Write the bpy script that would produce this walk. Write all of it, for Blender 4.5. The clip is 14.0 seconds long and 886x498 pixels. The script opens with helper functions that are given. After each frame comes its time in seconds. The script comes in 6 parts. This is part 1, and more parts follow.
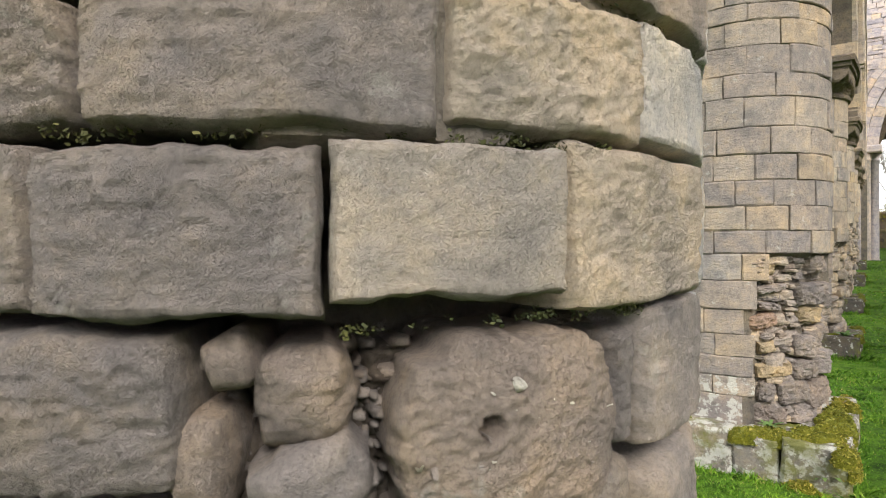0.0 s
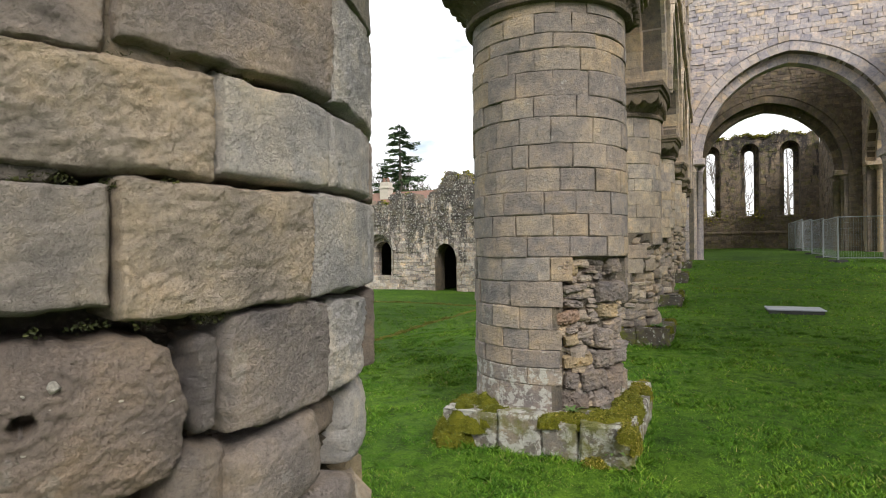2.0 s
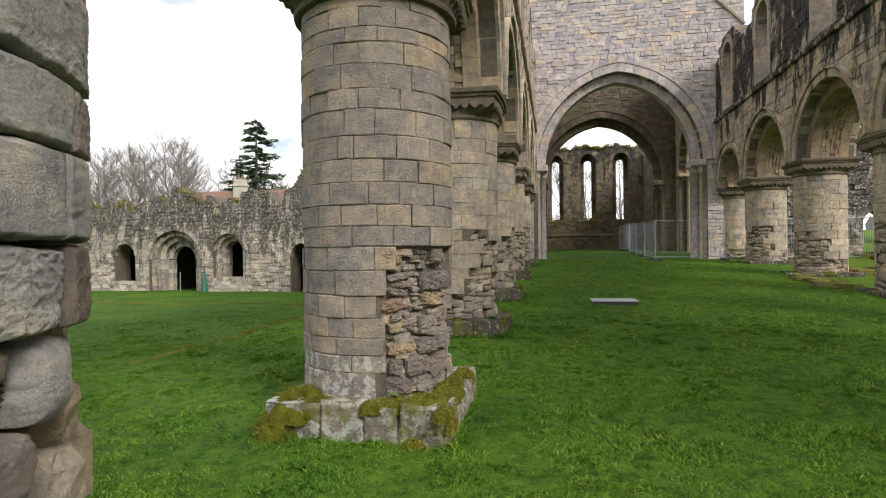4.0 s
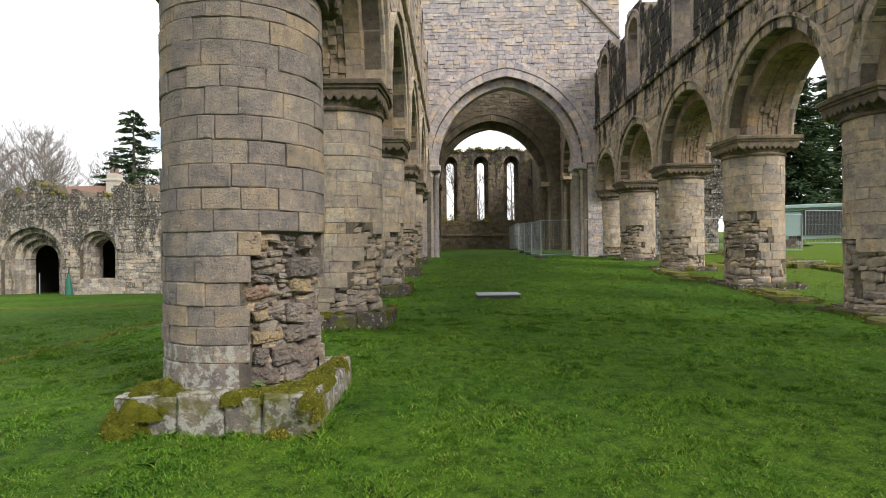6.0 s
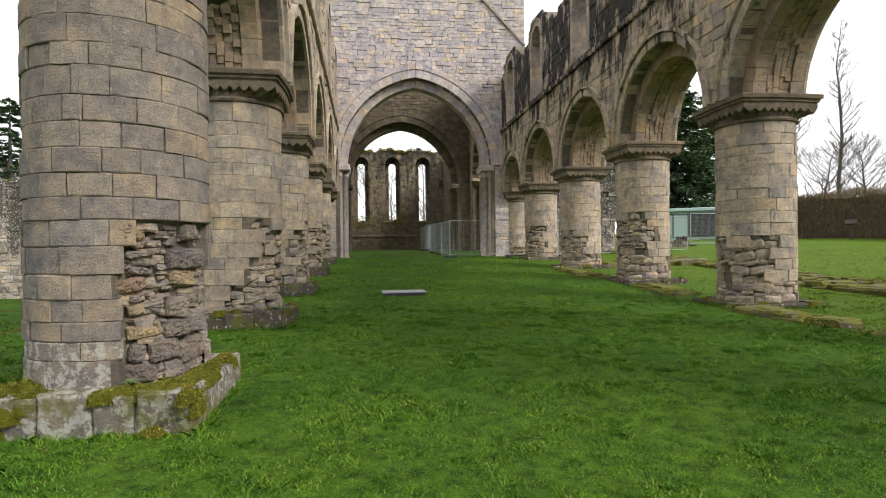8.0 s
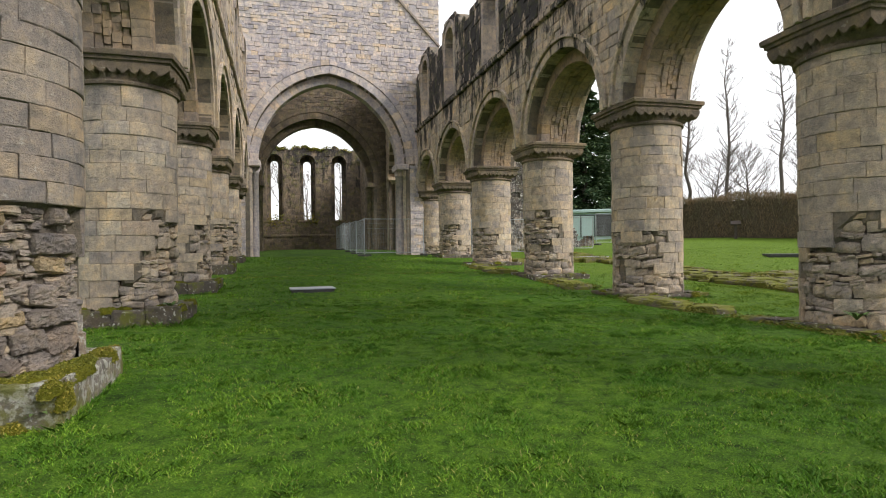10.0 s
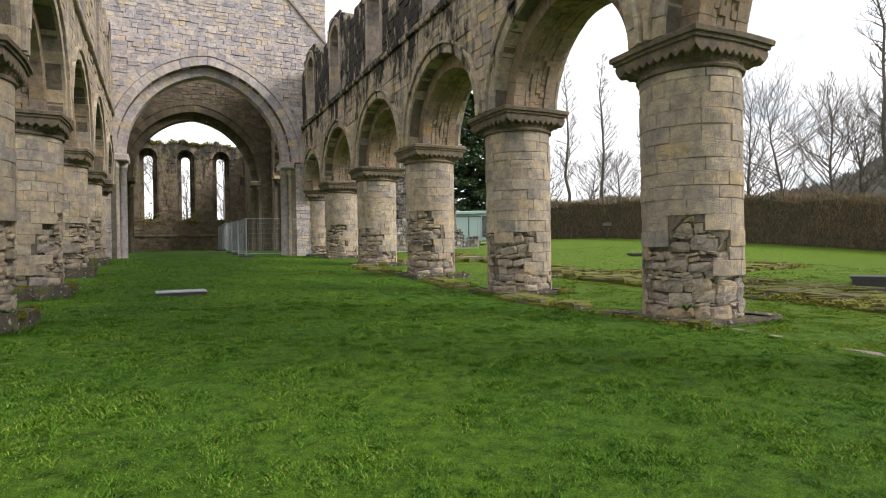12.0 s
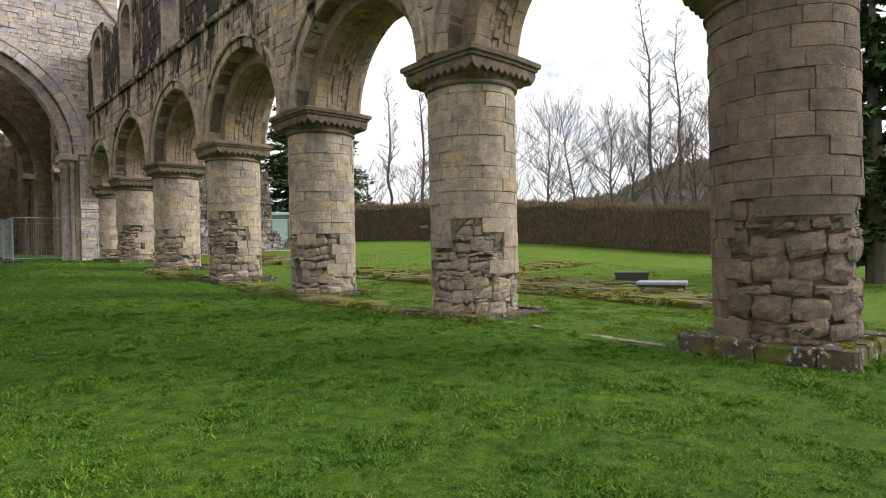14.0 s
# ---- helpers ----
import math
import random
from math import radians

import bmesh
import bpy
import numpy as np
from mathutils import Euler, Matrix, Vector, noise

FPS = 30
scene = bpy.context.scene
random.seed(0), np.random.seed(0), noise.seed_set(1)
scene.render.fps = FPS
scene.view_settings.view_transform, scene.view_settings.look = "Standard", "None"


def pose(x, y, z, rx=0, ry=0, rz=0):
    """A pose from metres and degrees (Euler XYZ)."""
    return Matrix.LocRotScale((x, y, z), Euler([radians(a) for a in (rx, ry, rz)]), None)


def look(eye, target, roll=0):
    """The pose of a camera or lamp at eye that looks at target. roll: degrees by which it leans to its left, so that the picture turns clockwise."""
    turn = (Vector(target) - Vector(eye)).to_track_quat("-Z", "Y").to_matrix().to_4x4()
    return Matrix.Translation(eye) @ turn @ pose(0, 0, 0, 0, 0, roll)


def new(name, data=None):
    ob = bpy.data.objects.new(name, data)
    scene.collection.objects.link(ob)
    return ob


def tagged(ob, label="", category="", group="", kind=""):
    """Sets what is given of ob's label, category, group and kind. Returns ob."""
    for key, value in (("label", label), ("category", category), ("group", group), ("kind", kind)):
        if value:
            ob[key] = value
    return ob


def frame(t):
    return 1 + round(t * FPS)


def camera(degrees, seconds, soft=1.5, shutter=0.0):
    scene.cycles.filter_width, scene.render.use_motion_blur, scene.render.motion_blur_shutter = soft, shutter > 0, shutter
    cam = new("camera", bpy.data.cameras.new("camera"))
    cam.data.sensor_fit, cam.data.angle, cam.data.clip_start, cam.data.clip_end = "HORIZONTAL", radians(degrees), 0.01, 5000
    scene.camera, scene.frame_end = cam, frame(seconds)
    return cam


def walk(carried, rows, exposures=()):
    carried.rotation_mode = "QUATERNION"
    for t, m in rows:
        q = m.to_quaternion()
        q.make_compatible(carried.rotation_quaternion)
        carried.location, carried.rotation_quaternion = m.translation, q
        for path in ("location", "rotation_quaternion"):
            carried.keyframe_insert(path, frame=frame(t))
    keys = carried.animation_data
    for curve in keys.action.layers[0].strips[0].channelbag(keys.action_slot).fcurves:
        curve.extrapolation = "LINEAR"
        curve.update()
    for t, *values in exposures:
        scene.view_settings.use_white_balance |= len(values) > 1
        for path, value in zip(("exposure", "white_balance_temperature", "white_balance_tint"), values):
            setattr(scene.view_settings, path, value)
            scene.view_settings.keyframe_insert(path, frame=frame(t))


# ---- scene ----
cam = camera(76.0, 14.0, 1.0)
PATH = [
    (0, (0.659, -5.16, 1.779), (-0.556, -3.571, 1.768), -0.4),
    (0.5, (0.777, -5.132, 1.808), (-0.363, -3.489, 1.794), -0.3),
    (1, (0.867, -5.111, 1.823), (-0.19, -3.413, 1.812), -0.4),
    (1.5, (0.972, -5.082, 1.818), (0.009, -3.329, 1.81), -0.5),
    (2, (1.082, -5.06, 1.798), (0.227, -3.252, 1.792), -0.7),
    (2.5, (1.182, -5.045, 1.779), (0.444, -3.186, 1.774), -0.7),
    (3, (1.275, -5.027, 1.754), (0.654, -3.125, 1.75), -0.7),
    (5.5, (1.598, -4.975, 1.573), (1.471, -2.979, 1.568), -0.5),
    (6, (1.666, -4.974, 1.543), (1.618, -2.975, 1.539), -0.6),
    (6.5, (1.721, -4.985, 1.515), (1.753, -2.986, 1.513), -0.6),
    (7, (1.771, -4.995, 1.485), (1.879, -2.998, 1.483), -0.6),
    (7.5, (1.822, -5.01, 1.464), (2.003, -3.018, 1.463), -0.6),
    (8, (1.869, -5.018, 1.437), (2.123, -3.034, 1.437), -0.7),
    (10.5, (2.172, -5.162, 1.288), (2.78, -3.257, 1.288), -0.8),
    (11, (2.259, -5.229, 1.287), (2.952, -3.353, 1.286), -0.9),
    (11.5, (2.317, -5.293, 1.285), (3.102, -3.454, 1.283), -0.9),
    (12, (2.392, -5.341, 1.291), (3.268, -3.543, 1.288), -0.9),
    (12.5, (2.493, -5.432, 1.308), (3.467, -3.685, 1.304), -1.1),
    (13, (2.616, -5.525, 1.301), (3.707, -3.849, 1.297), -1.1),
    (13.5, (2.742, -5.657, 1.292), (3.969, -4.078, 1.287), -1.2),
    (14, (2.816, -5.753, 1.268), (4.182, -4.293, 1.262), -1.2),
]
walk(cam, [(t, look(eye, target, roll)) for t, eye, target, roll in PATH],
     exposures=[(0, 1.26), (0.5, 1.14), (1.0, 0.97), (1.5, 0.76), (2.0, 0.59), (3.0, 0.51), (6.0, 0.53), (8.0, 0.57), (11.0, 0.56), (14.0, 0.56)])

# ---- light ----
SUN_EL, SUN_AZ = 36.0, 130.0            # degrees above the horizon; clockwise from the nave's axis (+y)
world = bpy.data.worlds.new("overcast_sky")
scene.world = world
world.use_nodes = True
wn, wl = world.node_tree.nodes, world.node_tree.links
wn.clear()
w_out, w_bg = wn.new("ShaderNodeOutputWorld"), wn.new("ShaderNodeBackground")
w_sky, w_co, w_noise = wn.new("ShaderNodeTexSky"), wn.new("ShaderNodeTexCoord"), wn.new("ShaderNodeTexNoise")
w_map, w_ramp, w_mix = wn.new("ShaderNodeMapping"), wn.new("ShaderNodeValToRGB"), wn.new("ShaderNodeMix")
w_sky.sky_type, w_sky.sun_disc = "NISHITA", False
w_sky.sun_elevation, w_sky.sun_rotation = radians(SUN_EL), radians(SUN_AZ)
w_map.inputs["Scale"].default_value = (1.0, 1.0, 3.0)
w_noise.inputs["Scale"].default_value, w_noise.inputs["Detail"].default_value = 3.2, 6.0
w_ramp.color_ramp.elements[0].position, w_ramp.color_ramp.elements[1].position = 0.29, 0.41
w_mix.data_type = "RGBA"
w_mix.inputs["B"].default_value = (10.6, 10.7, 11.0, 1.0)      # the cloud layer
wl.new(w_co.outputs["Generated"], w_map.inputs["Vector"])
wl.new(w_map.outputs["Vector"], w_noise.inputs["Vector"])
wl.new(w_noise.outputs["Fac"], w_ramp.inputs["Fac"])
wl.new(w_ramp.outputs["Color"], w_mix.inputs["Factor"])
wl.new(w_sky.outputs["Color"], w_mix.inputs["A"])
wl.new(w_mix.outputs["Result"], w_bg.inputs["Color"])
wl.new(w_bg.outputs["Background"], w_out.inputs["Surface"])
w_bg.inputs["Strength"].default_value = 0.086
sun = new("sun", bpy.data.lights.new("sun", "SUN"))
sun.data.energy, sun.data.angle, sun.data.color = 2.3, radians(22), (1.0, 0.955, 0.89)
_az, _el = radians(SUN_AZ), radians(SUN_EL)
sun.matrix_world = look((math.sin(_az) * math.cos(_el) * 60, math.cos(_az) * math.cos(_el) * 60, math.sin(_el) * 60), (0, 0, 0))

# ---- materials ----
rng = random.Random(7)


def material(name):
    m = bpy.data.materials.new(name)
    m.use_nodes = True
    return m, m.node_tree.nodes, m.node_tree.links, m.node_tree.nodes["Principled BSDF"]


def ramp_node(nodes, stops):
    r = nodes.new("ShaderNodeValToRGB")
    els = r.color_ramp.elements
    while len(els) < len(stops):
        els.new(0.5)
    for e, (p, c) in zip(els, stops):
        e.position, e.color = p, (*c, 1.0)
    return r


def noise_node(nodes, links, coord, scale, detail=5.0, rough=0.6, stretch=None):
    n = nodes.new("ShaderNodeTexNoise")
    n.inputs["Scale"].default_value, n.inputs["Detail"].default_value = scale, detail
    n.inputs["Roughness"].default_value = rough
    if stretch:
        mp = nodes.new("ShaderNodeMapping")
        mp.inputs["Scale"].default_value = stretch
        links.new(coord, mp.inputs["Vector"])
        coord = mp.outputs["Vector"]
    links.new(coord, n.inputs["Vector"])
    return n


def mix_node(nodes, links, fac, a, b, mode="MIX"):
    m = nodes.new("ShaderNodeMix")
    m.data_type, m.blend_type = "RGBA", mode
    for key, v in (("Factor", fac), ("A", a), ("B", b)):
        if isinstance(v, (int, float)):
            m.inputs[key].default_value = v
        elif isinstance(v, tuple):
            m.inputs[key].default_value = (*v, 1.0)
        else:
            links.new(v, m.inputs[key])
    return m.outputs["Result"]


def bump_node(nodes, links, bsdf, height, strength, distance, normal=None):
    b = nodes.new("ShaderNodeBump")
    b.inputs["Strength"].default_value, b.inputs["Distance"].default_value = strength, distance
    links.new(height, b.inputs["Height"])
    if normal:
        links.new(normal, b.inputs["Normal"])
    links.new(b.outputs["Normal"], bsdf.inputs["Normal"])
    return b.outputs["Normal"]


def stone_material(name, stops, source="object", stain=0.35, lichen=0.12, moss=0.0, bump=1.0, grain=1.0, rain=None, spread=0.62, speckle=0.5, moss_at=0.5):
    """Weathered sandstone: one hue a block, soot and rain stains, pale lichen, tooling and pitting in the relief."""
    m, nodes, links, bsdf = material(name)
    geo, obi = nodes.new("ShaderNodeNewGeometry"), nodes.new("ShaderNodeObjectInfo")
    pos = geo.outputs["Position"]
    pick = obi.outputs["Random"] if source == "object" else geo.outputs["Random Per Island"]
    hue = ramp_node(nodes, stops)
    hue.color_ramp.interpolation = "LINEAR"
    links.new(pick, hue.inputs["Fac"])
    col = hue.outputs["Color"]
    cloud = noise_node(nodes, links, pos, 3.1, 6, 0.65)
    warm = ramp_node(nodes, [(0.33, (0.66, 0.68, 0.72)), (0.5, (0.98, 0.97, 0.96)), (0.68, (1.26, 1.16, 1.0))])
    links.new(cloud.outputs["Fac"], warm.inputs["Fac"])
    col = mix_node(nodes, links, 0.9, col, warm.outputs["Color"], "MULTIPLY")
    patch = noise_node(nodes, links, pos, 8.5, 5, 0.7)
    tone = ramp_node(nodes, [(0.34, (0.66, 0.68, 0.72)), (0.5, (1.0, 1.0, 1.0)), (0.66, (1.28, 1.2, 1.04))])
    links.new(patch.outputs["Fac"], tone.inputs["Fac"])
    col = mix_node(nodes, links, 0.8, col, tone.outputs["Color"], "MULTIPLY")
    fine = noise_node(nodes, links, pos, 70.0 * grain, 5, 0.7)
    speck = ramp_node(nodes, [(0.32, (0.5, 0.48, 0.46)), (0.48, (0.98, 0.98, 0.97)), (0.7, (1.28, 1.28, 1.25))])
    links.new(fine.outputs["Fac"], speck.inputs["Fac"])
    col = mix_node(nodes, links, speckle, col, speck.outputs["Color"], "MULTIPLY")
    streak = noise_node(nodes, links, pos, 1.6, 6, 0.7, (1.6, 1.6, 0.35))
    s_r = ramp_node(nodes, [(0.52, (0, 0, 0)), (0.72, (1, 1, 1))])
    links.new(streak.outputs["Fac"], s_r.inputs["Fac"])
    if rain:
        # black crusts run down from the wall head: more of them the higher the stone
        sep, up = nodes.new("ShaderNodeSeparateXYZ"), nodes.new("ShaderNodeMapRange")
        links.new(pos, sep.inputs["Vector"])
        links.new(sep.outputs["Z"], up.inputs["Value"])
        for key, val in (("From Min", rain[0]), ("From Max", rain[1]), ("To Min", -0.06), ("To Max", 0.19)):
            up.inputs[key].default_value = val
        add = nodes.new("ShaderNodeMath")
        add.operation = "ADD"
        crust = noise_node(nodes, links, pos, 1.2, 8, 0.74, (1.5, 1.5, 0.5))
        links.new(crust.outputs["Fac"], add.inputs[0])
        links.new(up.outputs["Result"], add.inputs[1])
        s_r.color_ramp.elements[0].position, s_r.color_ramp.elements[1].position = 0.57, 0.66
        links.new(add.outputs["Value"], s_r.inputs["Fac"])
    s_m = nodes.new("ShaderNodeMath")
    s_m.operation = "MULTIPLY"
    s_m.inputs[1].default_value = stain
    links.new(s_r.outputs["Color"], s_m.inputs[0])
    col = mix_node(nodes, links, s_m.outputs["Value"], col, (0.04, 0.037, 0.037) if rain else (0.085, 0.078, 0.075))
    if lichen:
        ln = noise_node(nodes, links, pos, 11.0, 6, 0.68)
        l_r = ramp_node(nodes, [(spread, (0, 0, 0)), (spread + 0.05, (lichen * 5, lichen * 5, lichen * 5))])
        links.new(ln.outputs["Fac"], l_r.inputs["Fac"])
        col = mix_node(nodes, links, l_r.outputs["Color"], col, (0.52, 0.51, 0.46))
    if moss:
        mn = noise_node(nodes, links, pos, 2.3, 6, 0.7)
        m_r = ramp_node(nodes, [(moss_at, (0, 0, 0)), (moss_at + 0.12, (moss, moss, moss))])
        links.new(mn.outputs["Fac"], m_r.inputs["Fac"])
        col = mix_node(nodes, links, m_r.outputs["Color"], col, (0.15, 0.158, 0.028))
    links.new(col, bsdf.inputs["Base Color"])
    bsdf.inputs["Roughness"].default_value = 0.93
    bsdf.inputs["Specular IOR Level"].default_value = 0.2
    pit = noise_node(nodes, links, pos, 26.0 * grain, 8, 0.78, (1.0, 1.0, 1.9))
    n0 = bump_node(nodes, links, bsdf, patch.outputs["Fac"], 0.55 * bump, 0.05)
    n1 = bump_node(nodes, links, bsdf, pit.outputs["Fac"], 0.8 * bump, 0.026, n0)
    bump_node(nodes, links, bsdf, fine.outputs["Fac"], 0.7 * bump, 0.007, n1)
    return m


TAN = [(0.0, (0.405, 0.345, 0.290)), (0.16, (0.475, 0.395, 0.315)), (0.3, (0.325, 0.285, 0.265)), (0.42, (0.490, 0.405, 0.310)), (0.55, (0.420, 0.340, 0.275)),
       (0.66, (0.520, 0.450, 0.365)), (0.78, (0.355, 0.310, 0.290)), (0.9, (0.475, 0.375, 0.255)), (1.0, (0.440, 0.385, 0.340))]
GREY = [(0.0, (0.345, 0.296, 0.262)), (0.15, (0.285, 0.257, 0.246)), (0.3, (0.385, 0.328, 0.280)), (0.45, (0.262, 0.233, 0.224)), (0.6, (0.355, 0.300, 0.260)),
        (0.75, (0.305, 0.265, 0.243)), (0.9, (0.395, 0.318, 0.240)), (1.0, (0.335, 0.308, 0.294))]
GREY = [(p, (c[0] * 0.92, c[1] * 0.92, c[2] * 0.92)) for p, c in GREY]
RUBB = [(0.0, (0.35, 0.297, 0.258)), (0.3, (0.42, 0.345, 0.265)), (0.6, (0.30, 0.26, 0.235)), (1.0, (0.43, 0.36, 0.285))]
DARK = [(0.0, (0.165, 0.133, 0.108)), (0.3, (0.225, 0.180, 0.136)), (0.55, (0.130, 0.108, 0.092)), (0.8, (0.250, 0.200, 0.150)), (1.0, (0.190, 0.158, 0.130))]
DARK_BROWN = [(0.0, (0.190, 0.150, 0.134)), (0.3, (0.255, 0.200, 0.166)), (0.55, (0.160, 0.130, 0.126)), (0.8, (0.285, 0.220, 0.172)), (1.0, (0.215, 0.172, 0.154))]
CLOI = [(0.0, (0.131, 0.113, 0.103)), (0.2, (0.342, 0.293, 0.254)), (0.4, (0.185, 0.160, 0.149)), (0.6, (0.42, 0.37, 0.33)), (0.8, (0.180, 0.157, 0.145)), (1.0, (0.377, 0.311, 0.241))]
lighter = lambda stops, k: [(p, tuple(min(0.6, c * k) for c in q)) for p, q in stops]
TOWER = [(0.0, (0.400, 0.347, 0.323)), (0.12, (0.335, 0.305, 0.313)), (0.3, (0.470, 0.409, 0.371)), (0.42, (0.300, 0.271, 0.281)), (0.55, (0.430, 0.379, 0.355)), (0.7, (0.370, 0.320, 0.307)),
         (0.8, (0.460, 0.394, 0.334)), (0.9, (0.450, 0.355, 0.265)), (1.0, (0.420, 0.389, 0.392))]
TOWER = [(p, (c[0] * 1.17, c[1] * 1.2, c[2] * 1.28)) for p, c in TOWER]
M_TOWER_J = stone_material("tower_squared_stone_joined", TOWER, "island", 0.3, 0.06)
M_TOWER = stone_material("tower_squared_stone", TOWER, "object", 0.3, 0.06)
M_REVEAL_J = stone_material("pale_dressed_stone", lighter(GREY, 1.15), "island", 0.3, 0.06)
M_TAN = stone_material("tan_sandstone", TAN, "object", 0.3, 0.05)
M_GREY = stone_material("grey_sandstone", GREY, "object", 0.28, 0.08)
M_RUB = stone_material("rubble_sandstone", RUBB, "object", 0.4, 0.05)
M_TAN_J = stone_material("tan_sandstone_coursed", TAN, "island", 0.45, 0.06)
M_GREY_J = stone_material("grey_sandstone_coursed", GREY, "island", 0.25, 0.08)
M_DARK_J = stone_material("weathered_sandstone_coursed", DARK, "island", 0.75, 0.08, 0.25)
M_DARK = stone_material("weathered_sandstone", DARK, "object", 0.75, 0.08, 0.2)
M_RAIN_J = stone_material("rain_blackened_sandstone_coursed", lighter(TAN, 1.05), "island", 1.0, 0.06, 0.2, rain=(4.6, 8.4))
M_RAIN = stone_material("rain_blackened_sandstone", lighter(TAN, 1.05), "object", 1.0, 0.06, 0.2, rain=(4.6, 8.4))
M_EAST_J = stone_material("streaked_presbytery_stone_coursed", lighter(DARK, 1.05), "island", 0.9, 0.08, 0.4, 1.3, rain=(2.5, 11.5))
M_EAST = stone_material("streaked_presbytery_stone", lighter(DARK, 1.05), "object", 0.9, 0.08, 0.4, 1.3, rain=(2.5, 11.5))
M_DARK_BROWN = stone_material("dark_brown_sandstone", DARK_BROWN, "object", 0.5, 0.04, 0.1)
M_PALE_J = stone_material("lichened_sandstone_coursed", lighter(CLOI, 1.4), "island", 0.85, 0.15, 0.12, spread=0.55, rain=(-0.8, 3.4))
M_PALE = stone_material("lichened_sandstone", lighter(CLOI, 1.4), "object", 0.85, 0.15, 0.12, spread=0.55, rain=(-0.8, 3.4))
M_MOSSY = stone_material("mossy_sandstone", [(0.0, (0.10, 0.088, 0.07)), (0.5, (0.17, 0.15, 0.115)), (1.0, (0.12, 0.105, 0.088))], "object", 0.5, 0.2, 0.95, moss_at=0.40)
M_PLINTH = stone_material("lichen_spotted_plinth_stone", [(0.0, (0.075, 0.064, 0.052)), (0.5, (0.13, 0.112, 0.095)), (1.0, (0.095, 0.082, 0.066))], "object", 0.5, 0.17, 0.85, 1.2, spread=0.575)
M_PLINTH_PALE = stone_material("white_lichened_plinth_stone", [(0.0, (0.20, 0.18, 0.155)), (1.0, (0.29, 0.26, 0.225))], "object", 0.6, 0.17, 0.75, 1.2, spread=0.49)
# browner stone, also darkened to hold the shade under the arches
M_SOFFIT_SHADE_J = stone_material("brown_shade_darkened_soffit_stone", [(p, (c[0] * 0.72, c[1] * 0.66, c[2] * 0.60)) for p, c in TAN], "island", 0.4, 0.03)
M_LICHEN = stone_material("white_lichened_pier_foot", lighter(GREY, 0.95), "object", 0.3, 0.16, 0.0, spread=0.5)
M_CAP = stone_material("sooty_capital_stone", DARK, "object", 0.65, 0.06, 0.15, 1.2)
M_NEAR = stone_material("tooled_sandstone", [(0.0, (0.335, 0.275, 0.195)), (0.5, (0.385, 0.325, 0.225)), (1.0, (0.29, 0.27, 0.24))], "object", 0.2, 0.05, 0.0, 1.3, 1.6)
M_MORTAR = stone_material("lime_mortar", [(0.0, (0.15, 0.125, 0.1)), (1.0, (0.19, 0.158, 0.125))], "object", 0.3, 0.0, 0.0, 1.2, 1.4)
M_BEDDING = stone_material("grey_wall_mortar", [(0.0, (0.17, 0.148, 0.122)), (1.0, (0.22, 0.19, 0.157))], "object", 0.4, 0.0, 0.0, 1.2, 1.4)


def plain(name, color, rough=0.8, metal=0.0, var=0.25, scale=20.0):
    m, nodes, links, bsdf = material(name)
    geo = nodes.new("ShaderNodeNewGeometry")
    n = noise_node(nodes, links, geo.outputs["Position"], scale, 6, 0.65)
    r = ramp_node(nodes, [(0.25, tuple(c * (1 - var) for c in color)), (0.75, tuple(min(1, c * (1 + var)) for c in color))])
    links.new(n.outputs["Fac"], r.inputs["Fac"])
    links.new(r.outputs["Color"], bsdf.inputs["Base Color"])
    bsdf.inputs["Roughness"].default_value, bsdf.inputs["Metallic"].default_value = rough, metal
    bump_node(nodes, links, bsdf, n.outputs["Fac"], 0.3, 0.01)
    return m


def leafy(name, stops, rough=0.7, clump=0.0):
    m, nodes, links, bsdf = material(name)
    geo = nodes.new("ShaderNodeNewGeometry")
    r = ramp_node(nodes, stops)
    links.new(geo.outputs["Random Per Island"], r.inputs["Fac"])
    big = noise_node(nodes, links, geo.outputs["Position"], 0.9, 5, 0.6)
    t = ramp_node(nodes, [(0.32, (0.68, 0.8, 0.72)), (0.68, (1.38, 1.16, 1.05))])
    links.new(big.outputs["Fac"], t.inputs["Fac"])
    col = mix_node(nodes, links, 1.0, r.outputs["Color"], t.outputs["Color"], "MULTIPLY")
    if clump:
        tuft = noise_node(nodes, links, geo.outputs["Position"], clump, 7, 0.72, (1.0, 1.0, 0.1))
        k = ramp_node(nodes, [(0.34, (0.62, 0.69, 0.64)), (0.47, (0.94, 0.96, 0.94)), (0.64, (1.32, 1.22, 1.2))])
        links.new(tuft.outputs["Fac"], k.inputs["Fac"])
        col = mix_node(nodes, links, 1.0, col, k.outputs["Color"], "MULTIPLY")
    links.new(col, bsdf.inputs["Base Color"])
    bsdf.inputs["Roughness"].default_value = rough
    bsdf.inputs["Specular IOR Level"].default_value = 0.25
    return m


M_BLADE = leafy("grass_blade", [(0.0, (0.040, 0.118, 0.008)), (0.5, (0.100, 0.240, 0.015)), (0.86, (0.175, 0.335, 0.028)), (0.93, (0.20, 0.29, 0.05)), (1.0, (0.32, 0.31, 0.12))], clump=5.0)
M_TUFT = leafy("dark_grass_tuft", [(0.0, (0.048, 0.132, 0.011)), (0.6, (0.074, 0.182, 0.013)), (1.0, (0.115, 0.235, 0.019))])
M_MOSS = leafy("moss", [(0.0, (0.07, 0.085, 0.014)), (0.6, (0.17, 0.18, 0.025)), (1.0, (0.26, 0.235, 0.045))])
M_JOINT_MOSS = leafy("joint_moss", [(0.0, (0.03, 0.034, 0.012)), (0.7, (0.055, 0.058, 0.018)), (1.0, (0.085, 0.082, 0.025))])
